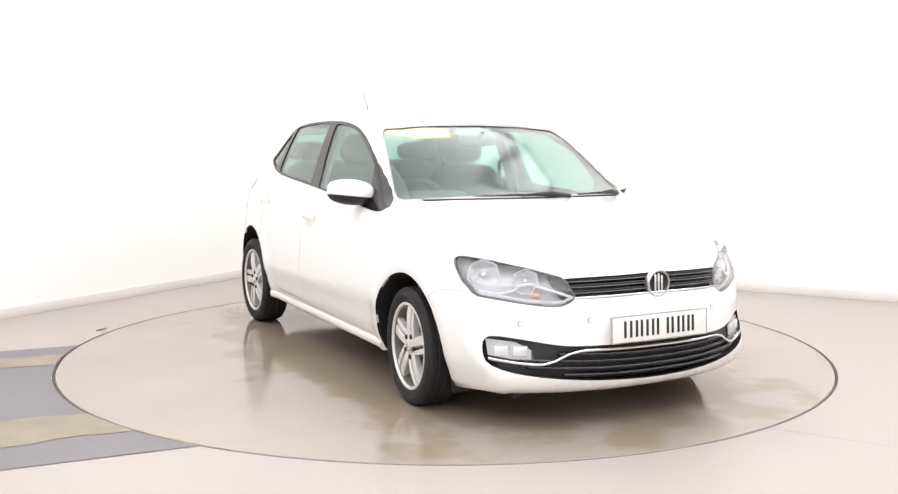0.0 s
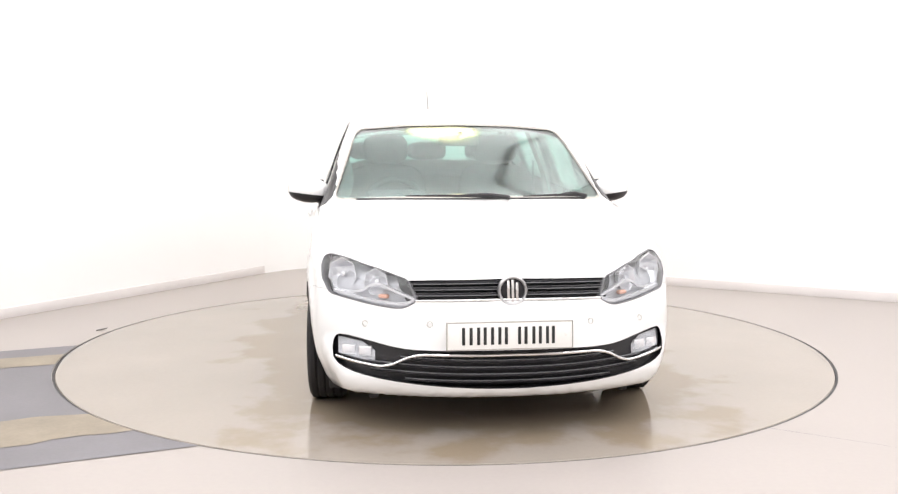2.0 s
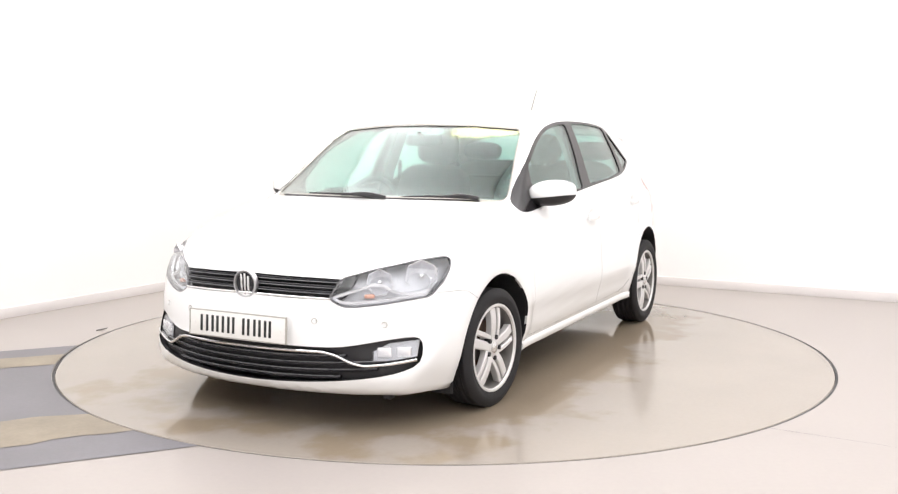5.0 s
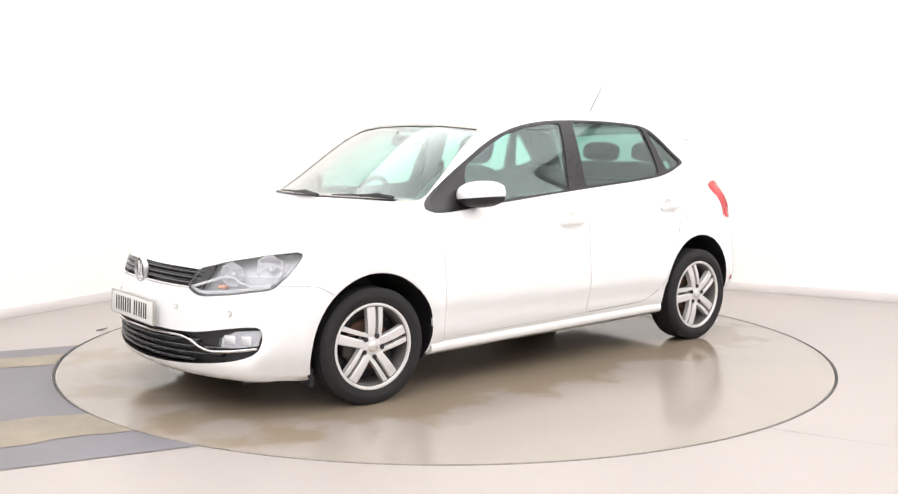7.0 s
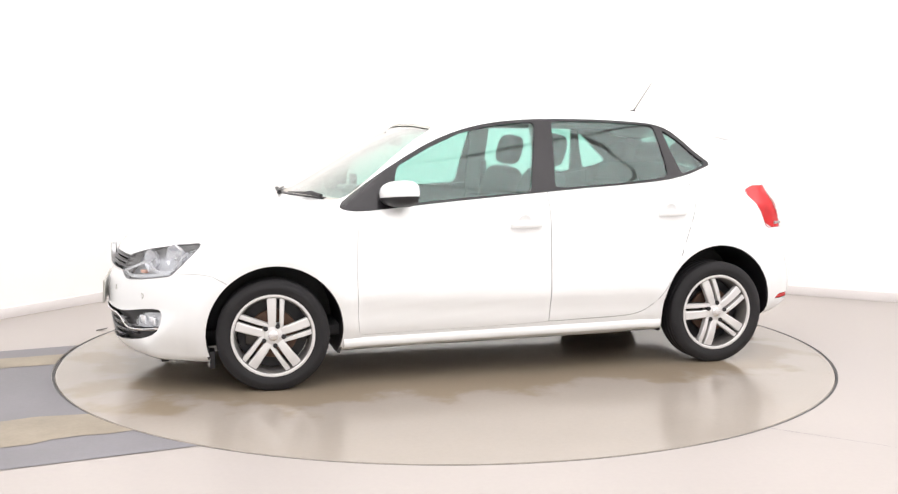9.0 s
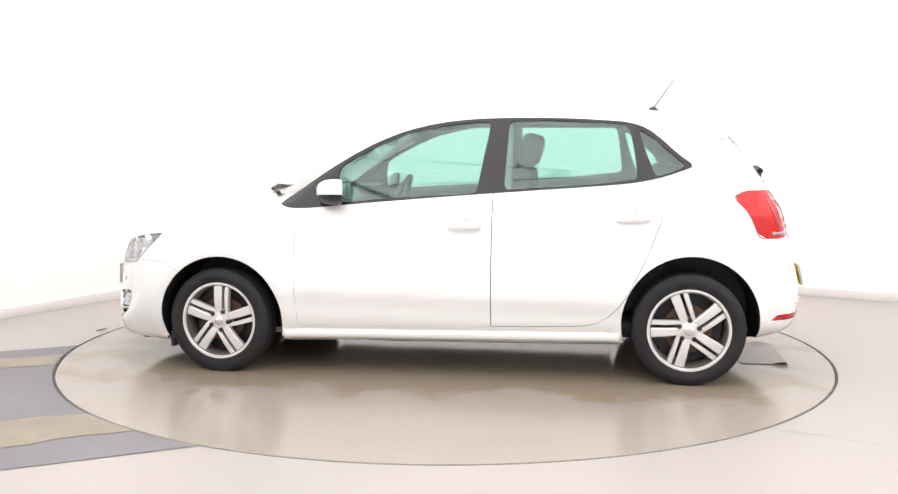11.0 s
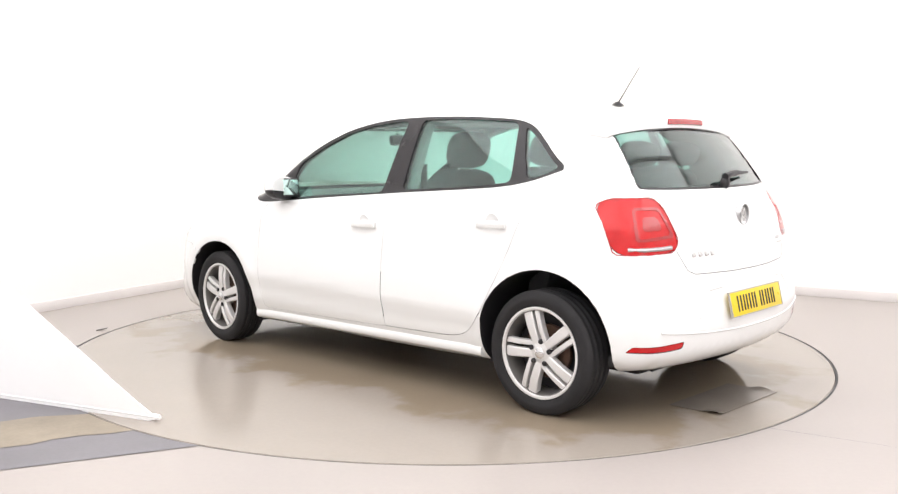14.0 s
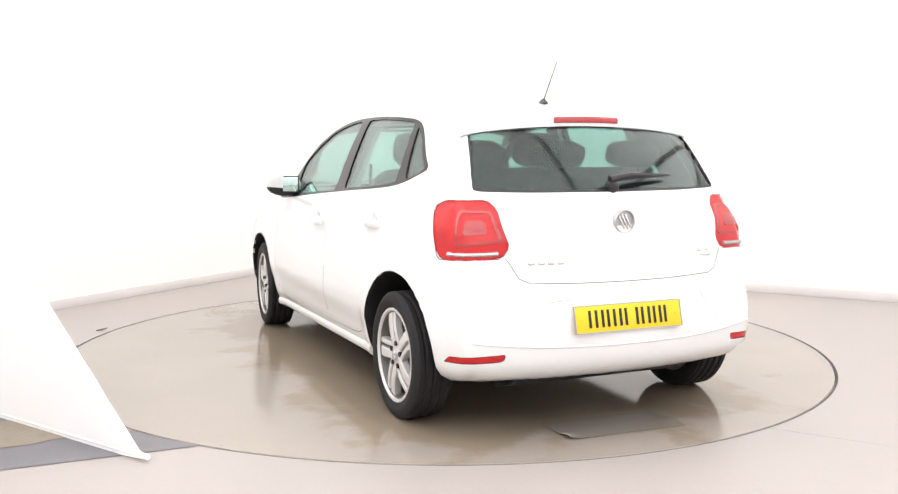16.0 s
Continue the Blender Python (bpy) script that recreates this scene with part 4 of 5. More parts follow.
def badge(x, z, tilt, r, sign):
    """A round silver badge with plain bars."""
    b = new("badge")
    b.parent = car
    b["label"] = "round silver badge"
    b.matrix_basis = pose(x, 0, z, 0, -sign * tilt, -90 * sign)
    v, f = revolve([(r * .80, 0), (r * .84, .010), (r * .93, .012), (r, .006), (r, -.012), (r * .8, -.012)], 48)
    mesh_object("ring", v, f, CHROME_DIM, b, "silver ring", 40)
    v, f = revolve([(.0001, .001), (r * .84, .001), (r * .84, -.012), (.0001, -.012)], 40)
    mesh_object("disc", v, f, BLACK_GLOSS if sign > 0 else CHROME_DIM, b, "", 40)
    for k, a in ((-.30, 14), (.0, 14), (.30, 14)):
        bm = box(bmesh.new(), -r * .09, r * .09, 0, .008, -r * (.62 if abs(k) > .2 else .74), r * (.62 if abs(k) > .2 else .74), .002)
        ob = part("bar", bm, CHROME, b)
        ob.matrix_basis = pose(k * r, 0, 0, 0, a, 0)


def build_plates():
    plate(2.066, .445, 3, PLATE_WHITE, 1, car)
    plate(-1.894, .512, 13, PLATE_YELLOW, -1, car)
    badge(2.022, .624, 12, .062, 1)
    badge(-1.797, .900, 12, .052, -1)
    # plain strokes where the maker's lettering stands on the tailgate
    for y0, z0, n, w, h, st in ((.44, .745, 4, .030, .024, .042), (-.40, .765, 3, .018, .018, .026)):
        for i in range(n):
            p = skin_x(y0 - i * st, z0, -1)[0]
            ob = part("badge_bar", box(bmesh.new(), -.004, .004, -w / 2, w / 2, -h / 2, h / 2, .003), CHROME, car, "small silver bar")
            ob.matrix_basis = pose(*p, 0, 8, 0)
    p = skin_x(-.425, .742, -1)[0]
    ob = part("badge_bar", box(bmesh.new(), -.004, .004, -.045, .045, -.004, .004, .002), CHROME, car, "small silver bar")
    ob.matrix_basis = pose(*p, 0, 8, 0)


def build_handles():
    for doors, x, z in ((front_doors, -.085, .805), (rear_doors, -.945, .852)):
        for door, s in zip(doors, (1, -1)):
            h = new("door_handle")
            h.parent = door
            h["label"] = "white door handle"
            xs = np.linspace(x + .085, x - .085, 9)
            p = skin_y(xs, z + (x - xs) * .03)
            off = .026 * np.sin(np.linspace(.12, .88, 9) * np.pi) ** .6
            path = [((q[0], s * (q[1] + o), q[2]), (0, s, 0), (0, 0, 1)) for q, o in zip(p, off)]
            part("grip", sweep(bmesh.new(), path, [(-.008, -.013), (.004, -.015), (.008, -.006), (.007, .008), (.0, .014), (-.008, .012)]), PAINT_WHITE, h)
            v, f = revolve([(.0001, -.003), (.030, -.002), (.036, .0015), (.041, .0015), (.042, -.004), (.0001, -.008)], 28)
            q = skin_y(x + .005, z + .012)[0]
            ob = mesh_object("cup", v, f, PAINT_WHITE, h, "white hollow behind the handle", 50)
            ob.matrix_basis = pose(q[0], s * (q[1] - .0005), q[2], -6 * s, 0, 0 if s > 0 else 180)


def build_mirrors():
    for s in (1, -1):
        m = new("wing_mirror")
        m.parent = front_doors[0 if s > 0 else 1]
        m["label"] = "white and black wing mirror"

        def blob(name, mat, z0, z1, label, zmin=None):
            """Rounded shell between two heights."""
            bm = bmesh.new()
            bmesh.ops.create_uvsphere(bm, u_segments=28, v_segments=18, radius=1)
            for v in bm.verts:
                a, b, c = v.co
                a = math.copysign(abs(a) ** .8, a)
                c2 = math.copysign(abs(c) ** .75, c)
                if a < -.25:
                    a = -.25 - (abs(a) - .25) * .08
                v.co = Vector((.585 + a * .105, .845 + b * .112 + .0 * a, .975 + c2 * .068))
                v.co.z += (v.co.y - .845) * .06
                v.co.x -= (v.co.y - .845) * .30
            res = bmesh.ops.bisect_plane(bm, geom=bm.verts[:] + bm.edges[:] + bm.faces[:], plane_co=(0, .845, zmin), plane_no=(0, -.10, 1), clear_inner=name == "shell", clear_outer=name != "shell")
            es = [g for g in res["geom_cut"] if isinstance(g, bmesh.types.BMEdge)]
            bmesh.ops.holes_fill(bm, edges=es)
            if s < 0:
                for v in bm.verts:
                    v.co.y = -v.co.y
            part(name, bm, mat, m, label)
        blob("shell", PAINT_WHITE, 0, 0, "white mirror cap", .957)
        blob("base", BLACK_PLASTIC, 0, 0, "black lower shell", .955)
        bm = bmesh.new()
        tube(bm, [(.63, s * .70, .925), (.625, s * .76, .925), (.61, s * .82, .935)], [.030, .026, .024], 10)
        part("arm", bm, BLACK_PLASTIC, m, "black mirror arm")
        bm = box(bmesh.new(), -.003, .003, -.080, .080, -.043, .043, .002)
        ob = part("bezel", box(bmesh.new(), -.003, .012, -.088, .088, -.050, .050, .003), BLACK_PLASTIC, m, "black bezel round the mirror glass with a teal reflection put in its colour")
        ob.matrix_basis = pose(.552, s * .850, .980, 0, 0, -17 * s)
        g = part("mirror_glass", bm, MIRROR, m, "mirror glass with a teal reflection put in its colour")
        g.matrix_basis = pose(.548, s * .850, .980, 0, 0, -17 * s)


def build_wipers():
    def wiper(pivot, tip, mid, sign, name, r=.007):
        w = new(name)
        w.parent = car
        w["label"] = "black wiper arm and blade"
        bm = tube(bmesh.new(), [pivot, Vector(pivot).lerp(Vector(mid), .4) + Vector((sign * .012, 0, .014)), mid], [.018 if sign < 0 else .012, .013 if sign < 0 else .010, .006], 8)
        part("arm", bm, BLACK_PLASTIC, w)
        bm = tube(bmesh.new(), [Vector(pivot).lerp(Vector(tip), .12), Vector(pivot).lerp(Vector(tip), .5) + Vector((sign * .004, 0, .006)), tip], [r * .6, r, r * .5], 6)
        part("blade", bm, BLACK_PLASTIC, w)
    def on(y, z, sign=1, off=.012):
        p = skin_x(y, z, sign)[0]
        return (p[0] + sign * off, p[1], p[2] + off)
    wiper(on(.16, .946), on(-.36, .953), on(-.12, .953), 1, "wiper")
    wiper(on(.60, .944), on(.24, .951), on(.42, .951), 1, "wiper")
    ob = slat("scuttle", np.linspace(-.60, .60, 31), .950 - .006 * (np.linspace(-1, 1, 31)) ** 2, .03, .012, .010, BLACK_PLASTIC, car, "black scuttle panel under the windscreen")
    wiper(on(.02, 1.050, -1, .024), on(-.33, 1.075, -1, .014), on(-.24, 1.070, -1, .018), -1, "rear_wiper", .012)
    v, f = revolve([(.0001, .03), (.02, .028), (.028, .02), (.03, 0), (.0001, 0)], 20)
    p = on(.0, 1.045, -1, 0)
    ob = mesh_object("wiper_boss", v, f, BLACK_PLASTIC, car, "black wiper boss", 40)
    ob.matrix_basis = pose(*p, 0, 0, 90)
    # aerial
    z = march([(-1.10, 0, 1.0)], [(0, 0, 1)], 1.0)[0, 2]
    a = new("aerial")
    a.parent = car
    a["label"] = "thin black roof aerial"
    a.matrix_basis = pose(-1.10, 0, z)
    bm = bmesh.new()
    bmesh.ops.create_cone(bm, segments=20, radius1=.028, radius2=.007, depth=.022, cap_ends=True, matrix=Matrix.Translation((0, 0, .010)) @ Matrix.Diagonal((1.5, .8, 1, 1)))
    part("foot", bm, BLACK_PLASTIC, a, "black rubber foot")
    part("mast", tube(bmesh.new(), [(-.005, 0, .015), (-.125, 0, .19)], [.0034, .0018], 8), BLACK_PLASTIC, a, "thin black mast")


def build_spoiler():
    ys = np.linspace(-.590, .590, 25)

    def bow(y):
        q = abs(y) / .59
        return .050 * q ** 2.5, .034 * q ** 2 + .010 * q ** 6
    path = [((-1.375 + bow(y)[0], y, 1.372 - bow(y)[1]), (1, 0, 0), (0, 0, 1)) for y in ys]
    sec = [(.16, -.030), (.10, -.004), (0, .004), (-.07, -.010), (-.104, -.020), (-.113, -.028), (-.111, -.066), (-.098, -.074), (-.02, -.062), (.08, -.050)]
    sp = part("spoiler", sweep(bmesh.new(), path, sec), PAINT_WHITE, car, "white roof spoiler", 50)
    ys = np.linspace(-.165, .165, 13)
    path = [((-1.485 + bow(y)[0], y, 1.3345 - bow(y)[1]), (1, 0, 0), (0, 0, 1)) for y in ys]
    part("brake_light", sweep(bmesh.new(), path, [(.012, .014), (-.004, .014), (-.009, .008), (-.009, -.010), (-.004, -.014), (.012, -.014)]), RED_DARK, sp, "red third brake light", 50)


def build_tail():
    for s in (1, -1):
        # bright reversing strip and square rings in the tail lamp
        def on(su, z):
            p = march([(R2 * su - R2 * .9, R2 * su + R2 * .9, z)], [(-R2, R2, 0)])[0]
            return p
        for nm, loop, r, mat, lab in (("reversing_strip", [(-.63, .778), (-.70, .778), (-.78, .779), (-.83, .782)], .0095, CHROME_DIM, "silver reversing strip"),):
            pts = [on(a, b) + np.array((.002, -.002, 0)) for a, b in loop]
            part(nm, tube(bmesh.new(), [(p[0], s * p[1], p[2]) for p in pts], r, 8), mat, car, lab)
    # step line of the bumper and the recess round the plate
    ys = np.linspace(-.70, .70, 41)
    slat("bumper_step", ys, .400 + .03 * (np.abs(ys) / .7) ** 3, .020, .010, .0055, PAINT_WHITE, car, "rounded step along the rear bumper", -1)
    for s in (1, -1):
        pts = [skin_x(y, z, -1)[0] for y, z in ((s * .47, .47), (s * .42, .54), (s * .38, .585), (s * .30, .592), (0.0, .592))]
        part("recess_edge", tube(bmesh.new(), [(p[0] + .004, p[1], p[2]) for p in pts], .008, 8), PAINT_WHITE, car, "soft edge round the plate recess")


def pad(x0, x1, y0, y1, z0, z1, e=.5, m=None):
    """A stuffed block with full, rounded edges."""
    bm = bmesh.new()
    bmesh.ops.create_uvsphere(bm, u_segments=28, v_segments=16, radius=1)
    mid, half = Vector((x0 + x1, y0 + y1, z0 + z1)) / 2, Vector((x1 - x0, y1 - y0, z1 - z0)) / 2
    for v in bm.verts:
        c = [math.copysign(abs(k) ** e, k) for k in v.co]
        v.co = mid + Vector((c[0] * half.x, c[1] * half.y, c[2] * half.z))
    if m is not None:
        bmesh.ops.transform(bm, matrix=m, verts=bm.verts)
    return bm


def seat(x, y, w, tilt, bench=False):
    s = new("rear_bench" if bench else "front_seat")
    s.parent = car
    s["label"] = "dark grey cloth " + ("rear bench" if bench else "front seat")
    s.matrix_basis = pose(x, y, .32)
    part("cushion", pad(-.26, .26, -w / 2, w / 2, 0, .17, .35), CLOTH, s)
    part("backrest", pad(-.075, .075, -w / 2 + .01, w / 2 - .01, 0, .69 if not bench else .71, .42 if not bench else .25, m=pose(-.22, 0, .10, 0, -tilt, 0)), CLOTH, s)
    tops = [0.0] if not bench else [-.43, .43, 0.0]
    for k in tops:
        zz = .66 if not bench else .68
        m = pose(-.22, k, .10, 0, -tilt, 0)
        hr = part("headrest", pad(-.055, .060, -.145, .145, zz + .045, zz + .235 if not bench else zz + .17, .62, m=m), CLOTH, s, "padded headrest")
        for e in (-.05, .05):
            part("headrest_post", tube(bmesh.new(), [m @ Vector((0, k * 0 + e, zz - .03)), m @ Vector((0, e, zz + .07))], .006, 8), CHROME_DIM, s, "steel headrest post")


def build_cabin():
    for y in (.36, -.36):
        seat(.02, y, .53, 15)
    seat(-.80, 0, 1.24, 16, True)
    part("cabin_floor", box(bmesh.new(), -1.55, .95, -.70, .70, .24, .30, .02), LINING, car, "dark cabin floor")
    part("parcel_shelf", box(bmesh.new(), -1.56, -1.10, -.60, .60, .985, 1.005, .008), LINING, car, "dark parcel shelf")
    # dashboard
    bm = bmesh.new()
    path = []
    for y in np.linspace(-.67, .67, 13):
        q = abs(y) / .67
        path.append(((.80 - .05 * q ** 3, y, .90), (1, 0, 0), (0, 0, 1)))
    sweep(bm, path, [(.18, .02), (.05, .045), (-.10, .035), (-.17, .0), (-.18, -.10), (-.10, -.30), (.18, -.30)])
    part("dashboard", bm, DASH, car, "dark grey moulded dashboard", 50)
    part("instrument_hood", box(bmesh.new(), .56, .72, -.54, -.20, .90, .975, .04), DASH, car, "hood over the instruments")
    part("centre_console", box(bmesh.new(), .25, .66, -.13, .13, .40, .84, .05), DASH, car, "dark centre console")
    for y in (.08, -.08, .58, -.60):
        part("air_vent", box(bmesh.new(), .612, .630, y - .055, y + .055, .80, .87, .008), CHROME_DIM, car, "bright-rimmed air vent")
    st = new("steering_wheel")
    st.parent = car
    st["label"] = "dark leather steering wheel"
    st.matrix_basis = pose(.46, -.36, .86, 0, 0, 90) @ pose(0, 0, 0, -24, 0, 0)
    n = 40
    verts, faces = [], []
    for i in range(n):
        a = 2 * math.pi * i / n
        for j in range(10):
            b = 2 * math.pi * j / 10
            r = .178 + .016 * math.cos(b)
            verts.append((r * math.sin(a), .016 * math.sin(b), r * math.cos(a)))
    for i in range(n):
        for j in range(10):
            faces.append((i * 10 + j, i * 10 + (j + 1) % 10, ((i + 1) % n) * 10 + (j + 1) % 10, ((i + 1) % n) * 10 + j))
    mesh_object("rim", verts, faces, DASH, st, "", 40)
    part("boss", box(bmesh.new(), -.075, .075, -.03, .03, -.07, .06, .025), DASH, st)
    for a in (90, -90, 180):
        part("spoke", box(bmesh.new(), -.022, .022, -.012, .012, .05, .175, .008, m=pose(0, 0, 0, 0, a, 0)), CHROME_DIM, st)
    part("column", tube(bmesh.new(), [(0, .03, 0), (0, .22, 0)], .04, 12), DASH, st)
    mir = part("rear_view_mirror", box(bmesh.new(), -.02, .02, -.115, .115, -.032, .032, .014), DASH, car, "rear-view mirror")
    mir.matrix_basis = pose(.44, 0, 1.248, 0, 12, 0)
    part("mirror_stem", tube(bmesh.new(), [(.45, 0, 1.262), (.50, 0, 1.285)], .012, 8), DASH, car)
    for y in (.36, -.36):
        part("sun_visor", box(bmesh.new(), .16, .29, y * .75 - .17, y * .75 + .17, 1.300, 1.314, .006), HEADLINER, car, "pale sun visor")
    part("headliner", box(bmesh.new(), -1.10, .02, -.45, .45, 1.330, 1.362, .012), HEADLINER, car, "pale grey roof lining")
    for s in (1, -1):
        path = [((x, s * y, z), (1, 0, 0), (0, s, 0)) for x, y, z in ((-1.30, .655, .95), (-1.28, .63, 1.08), (-1.22, .585, 1.20), (-1.12, .54, 1.32))]
        part("c_pillar_trim", sweep(bmesh.new(), path, [(-.16, -.014), (.075, -.014), (.065, .012), (-.15, .012)]), LINING, car, "dark rear pillar trim")
    for s in (1, -1):
        path = [((-.26, s * y, z), (1, 0, 0), (0, s, 0)) for y, z in ((.70, .90), (.66, 1.05), (.60, 1.20), (.545, 1.33))]
        part("b_pillar_trim", sweep(bmesh.new(), path, [(-.06, -.012), (.06, -.012), (.05, .012), (-.05, .012)]), HEADLINER, car, "grey pillar trim")
        part("seat_belt", box(bmesh.new(), -.325, -.28, s * .60 - .002, s * .60 + .002, .60, 1.12, .001), LINING, car, "dark seat belt")


def build_underbody():
    for s in (1, -1):
        part("air_deflector", box(bmesh.new(), 1.52, 1.545, s * .70 - .05, s * .70 + .05, .115, .20, .004), BLACK_PLASTIC, car, "black air deflector")
        part("tow_tab", box(bmesh.new(), 1.74, 1.78, s * .56 - .02, s * .56 + .02, .125, .17, .006), BLACK_PLASTIC, car, "small black tab under the bumper")
    part("underbody", box(bmesh.new(), -1.55, 1.65, -.48, .48, .17, .26, .02), BLACK_PLASTIC, car, "dark underbody")
    for x in (1.235, -1.235):
        part("axle", tube(bmesh.new(), [(x, -.62, .28), (x, .62, .28)], .035, 10), DARK_STEEL, car, "dark axle")
    for s in (1, -1):
        xs = np.linspace(.885, -.885, 25)
        path = []
        for x in xs:
            z = .205 + .022 * (.885 - x) / 1.77
            y = float(skin_y(x, z + .02)[0, 1])
            path.append(((x, s * (y + .004), z + .012), (0, s, 0), (0, 0, 1)))
        part("sill", sweep(bmesh.new(), path, [(-.05, -.030), (-.006, -.028), (.008, -.016), (.010, .010), (.002, .024), (-.05, .026)]), PAINT_WHITE, car, "white sill panel", 50)


build_front()
build_plates()
build_handles()
build_mirrors()
build_wipers()
build_spoiler()
build_tail()
build_cabin()
build_underbody()


# ---- loose things on and by the turntable ----
def build_sheet():
    """A thin curled plastic sheet that lies on the turntable behind the car."""
    nx, ny = 10, 16
    verts, faces = [], []
    for k in (0, 1):
        for i in range(nx + 1):
            for j in range(ny + 1):
                u, v = i / nx, j / ny
                z = .002 + .014 * (abs(2 * v - 1) ** 10) * max(0, math.sin(u * 5.2 + v)) ** 2 + .001 * noise.noise(Vector((u * 3, v * 4, 2)))
                verts.append((-1.98 + .26 * u + .02 * (v - .5), -.26 + .57 * v, z + .0015 * k))
    m = (nx + 1) * (ny + 1)
    for k in (0, 1):
        for i in range(nx):
            for j in range(ny):
                q = k * m + i * (ny + 1) + j
                f = (q, q + 1, q + ny + 2, q + ny + 1)
                faces.append(f if not k else f[::-1])
    rim = [j for j in range(ny + 1)] + [i * (ny + 1) + ny for i in range(1, nx + 1)] + [nx * (ny + 1) + j for j in range(ny - 1, -1, -1)] + [i * (ny + 1) for i in range(nx - 1, 0, -1)]
    for a, b in zip(rim, rim[1:] + rim[:1]):
        faces.append((a, a + m, b + m, b))
    ob = mesh_object("plastic_sheet", verts, faces, SHEET, None, "", 50)
    return tagged(ob, "thin tan curled plastic sheet lying on the turntable", "sheet")


plastic_sheet = build_sheet()


def build_curtain():
    """A white hanging curtain with a weighted hem, in two stiff panels that swing."""
    c = new("curtain")
    tagged(c, "white hanging fabric curtain with a weighted bottom hem", "curtain")

    def panel(name, a0, a1, reach, off, waves):
        n, k = 26, 14
        verts, faces = [], []
        for s in (0, 1):
            for i in range(n + 1):
                r = reach * i / n
                for j in range(k + 1):
                    a = radians(a0 + (a1 - a0) * j / k)
                    # the panel fans out from the hem's corner
                    y = off + .004 * s + waves * math.sin(r * 9 + j * .5) * (r / reach)
                    rag = .006 * noise.noise(Vector((r * 12, a0, 3))) if j == 0 else 0
                    verts.append((r * math.sin(a) + rag, y, r * math.cos(a)))
        m = (n + 1) * (k + 1)
        for s in (0, 1):
            for i in range(n):
                for j in range(k):
                    q = s * m + i * (k + 1) + j
                    f = (q, q + 1, q + k + 2, q + k + 1)
                    faces.append(f if s else f[::-1])
        for i in range(n):
            for j in (0, k):
                q = i * (k + 1) + j
                faces.append((q, q + k + 1, q + k + 1 + m, q + m))
        for j in range(k):
            q = n * (k + 1) + j
            faces.append((q, q + 1, q + 1 + m, q + m))
        return mesh_object(name, verts, faces, CURTAIN, c, "white curtain fabric", 60)
    edge = panel("edge_panel", 0, 46, 2.6, 0.006, .0)
    main = panel("main_panel", 61, 90, 2.4, -.004, .01)
    part("hem_rod", tube(bmesh.new(), [(-.01, 0, .008), (1.2, 0, .008), (2.4, 0, .008)], .012, 10), CURTAIN, c, "weighted white hem rod")
    return c, edge


curtain, curtain_edge = build_curtain()


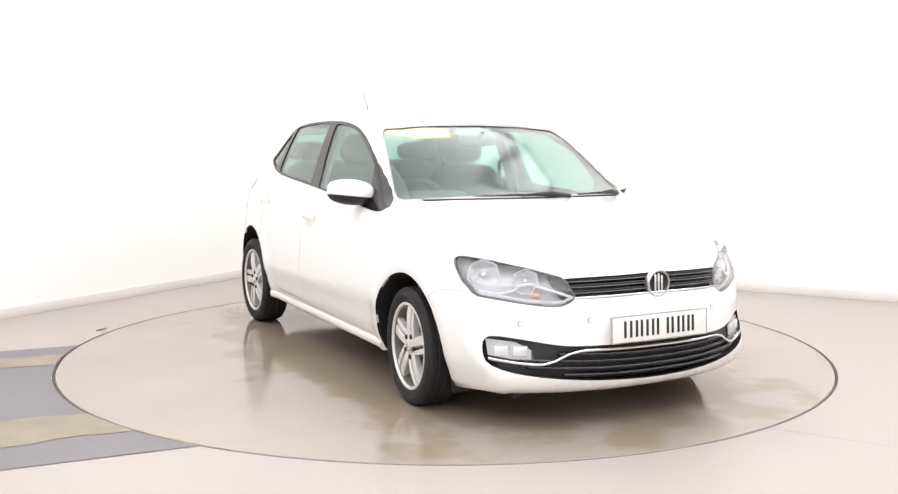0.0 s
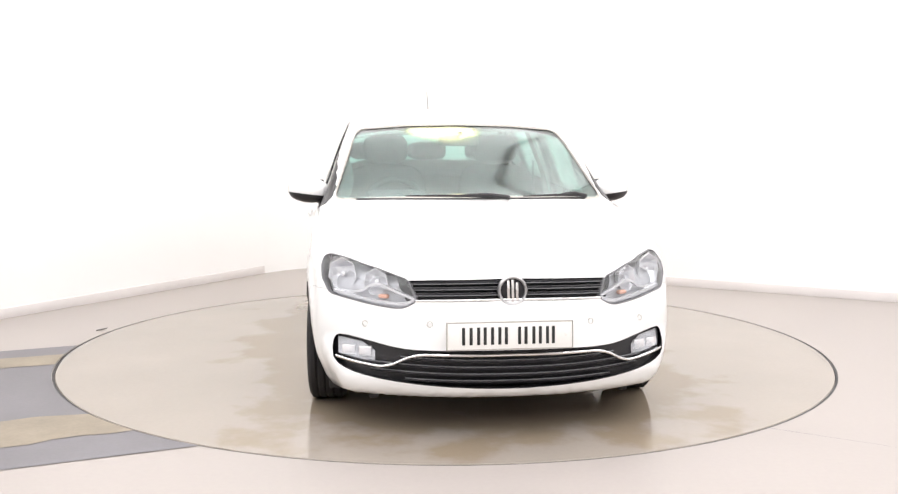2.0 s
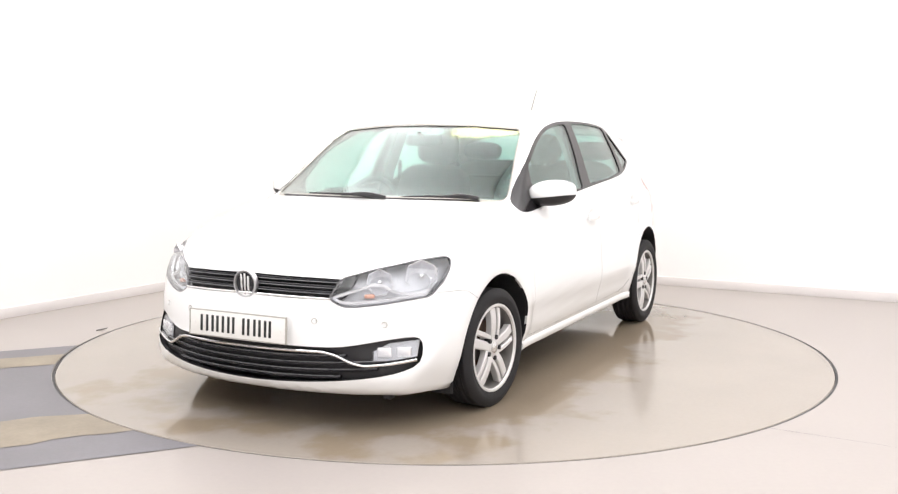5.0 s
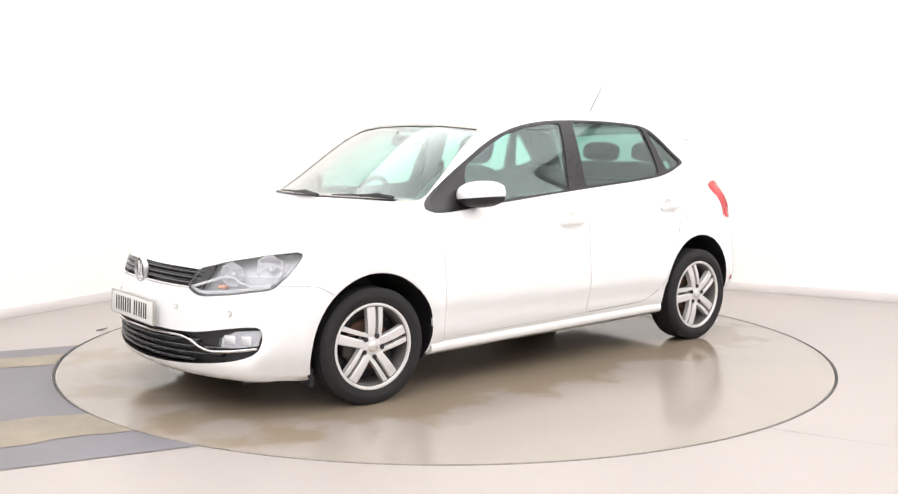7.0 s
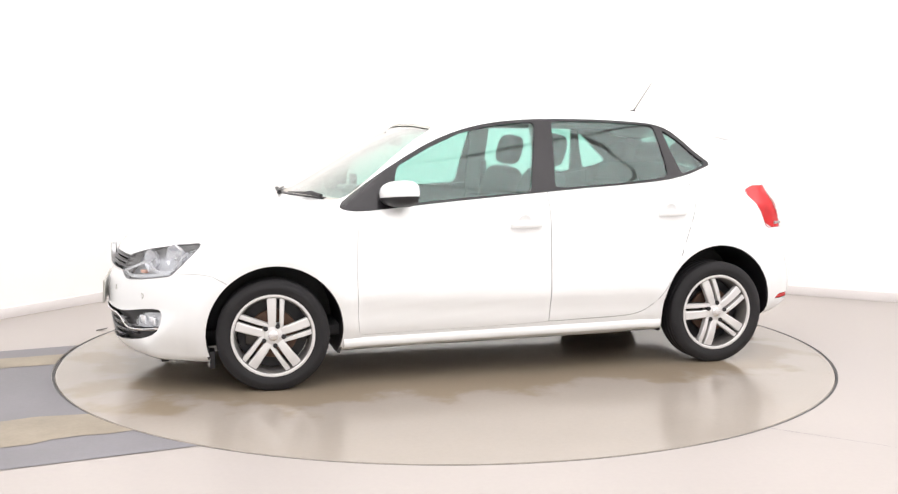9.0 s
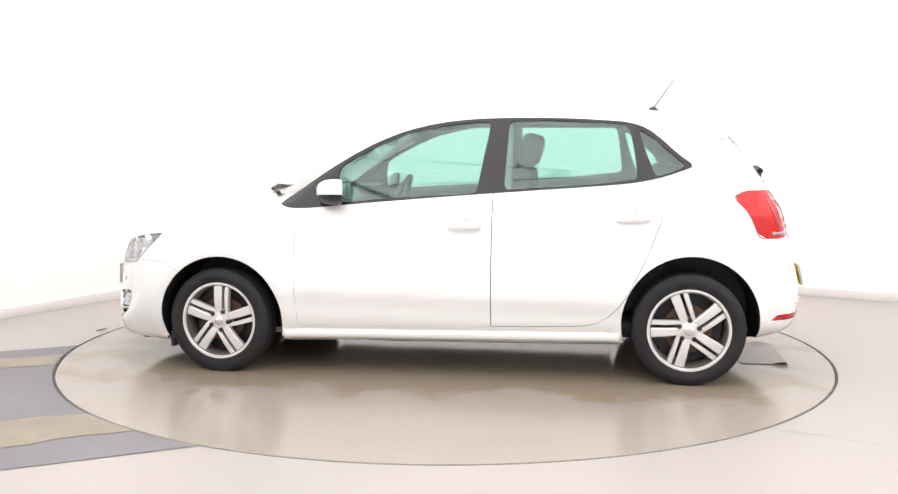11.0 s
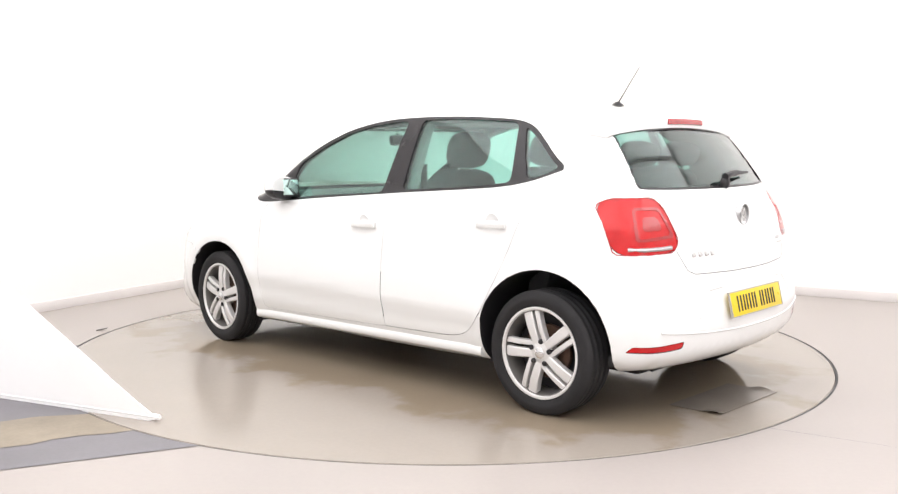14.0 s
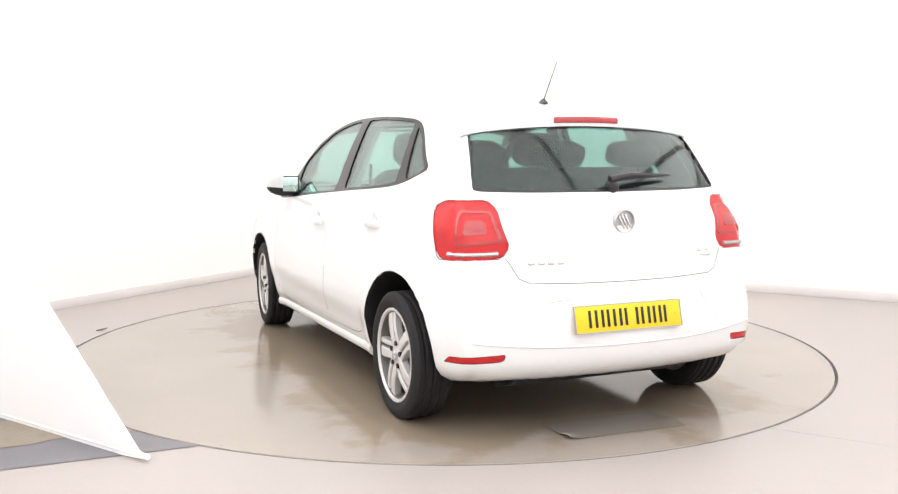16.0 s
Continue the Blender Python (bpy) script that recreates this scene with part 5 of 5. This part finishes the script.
# ---- ceiling lights ----
def build_lights():
    first = None
    for x in (1.75, 5.25, 8.75):
        for y in (-1.95, -5.75, -9.55):
            m = ROOM @ pose(x, y, RZ - .02)
            light = new("ceiling_light")
            tagged(light, "large white softbox panel on the ceiling", "ceiling light", "ceiling softboxes")
            light.matrix_world = m
            bm = bmesh.new()
            for b in ((-1.74, 1.74, -1.89, -1.86), (-1.74, 1.74, 1.86, 1.89), (-1.74, -1.71, -1.86, 1.86), (1.71, 1.74, -1.86, 1.86)):
                box(bm, *b, -.05, .02, .004)
            part("frame", bm, SKIRTING, light, "white panel frame")
            area_lamp("softbox_lamp", m @ pose(0, 0, -.03), 3.40, 3.70, 85, (1.0, 0.985, 1.0))
    # warm round lamp over the turntable
    light = new("ceiling_light")
    tagged(light, "round warm yellow lamp over the turntable", "ceiling light")
    light.matrix_world = pose(.05, 1.75, RZ - .07)
    v, f = revolve([(.52, .02), (.55, .02), (.55, -.03), (.52, -.03)], 48, "z")
    mesh_object("frame", v, f, SKIRTING, light, "white round frame", 40)
    lamp = area_lamp("warm_lamp", pose(.05, 1.75, RZ - .08), 1.04, 1.04, 14, (1.0, 0.88, 0.36))
    lamp.data.shape = "DISK"


build_lights()


# ---- what moves ----
SWING = [(0.0, -2.30, -2.62, 140, 12), (13.5, -2.05, -2.62, 140, 12), (13.6, -1.68, -2.58, 143, 8), (13.7, -1.49, -2.49, 146, 6), (13.8, -1.337, -2.294, 148, 24),
         (13.9, -1.28, -2.064, 146, 48), (14.0, -1.274, -1.655, 156, 58), (14.2, -1.259, -1.33, 160, 53.4), (14.4, -1.16, -1.571, 157, 46.9), (14.6, -1.114, -1.988, 147, 29.5),
         (14.8, -1.153, -2.158, 145, 20), (15.0, -1.151, -2.199, 143.4, 17.8), (15.2, -1.148, -2.199, 143.5, 25), (15.4, -1.145, -2.199, 143.6, 34), (15.7, -1.15, -2.199, 144, 43),
         (16.0, -1.156, -2.199, 144.3, 48)]


def motions():
    rows_car, rows_disc = [], []
    for t, a in TURN:
        c, s = math.cos(radians(a)), math.sin(radians(a))
        rows_car.append((t, pose(CAR_X * c - CAR_Y * s, CAR_X * s + CAR_Y * c, 0, 0, 0, a)))
        rows_disc.append((t, pose(0, 0, 0, 0, 0, a)))
    walk(car, rows_car)
    walk(turntable, rows_disc)
    walk(plastic_sheet, rows_disc)
    walk(curtain, [(t, pose(x, y, .012, 0, 0, a)) for t, x, y, a, lean in SWING])
    walk(curtain_edge, [(t, pose(0, 0, 0, 0, lean, 0)) for t, x, y, a, lean in SWING])


motions()
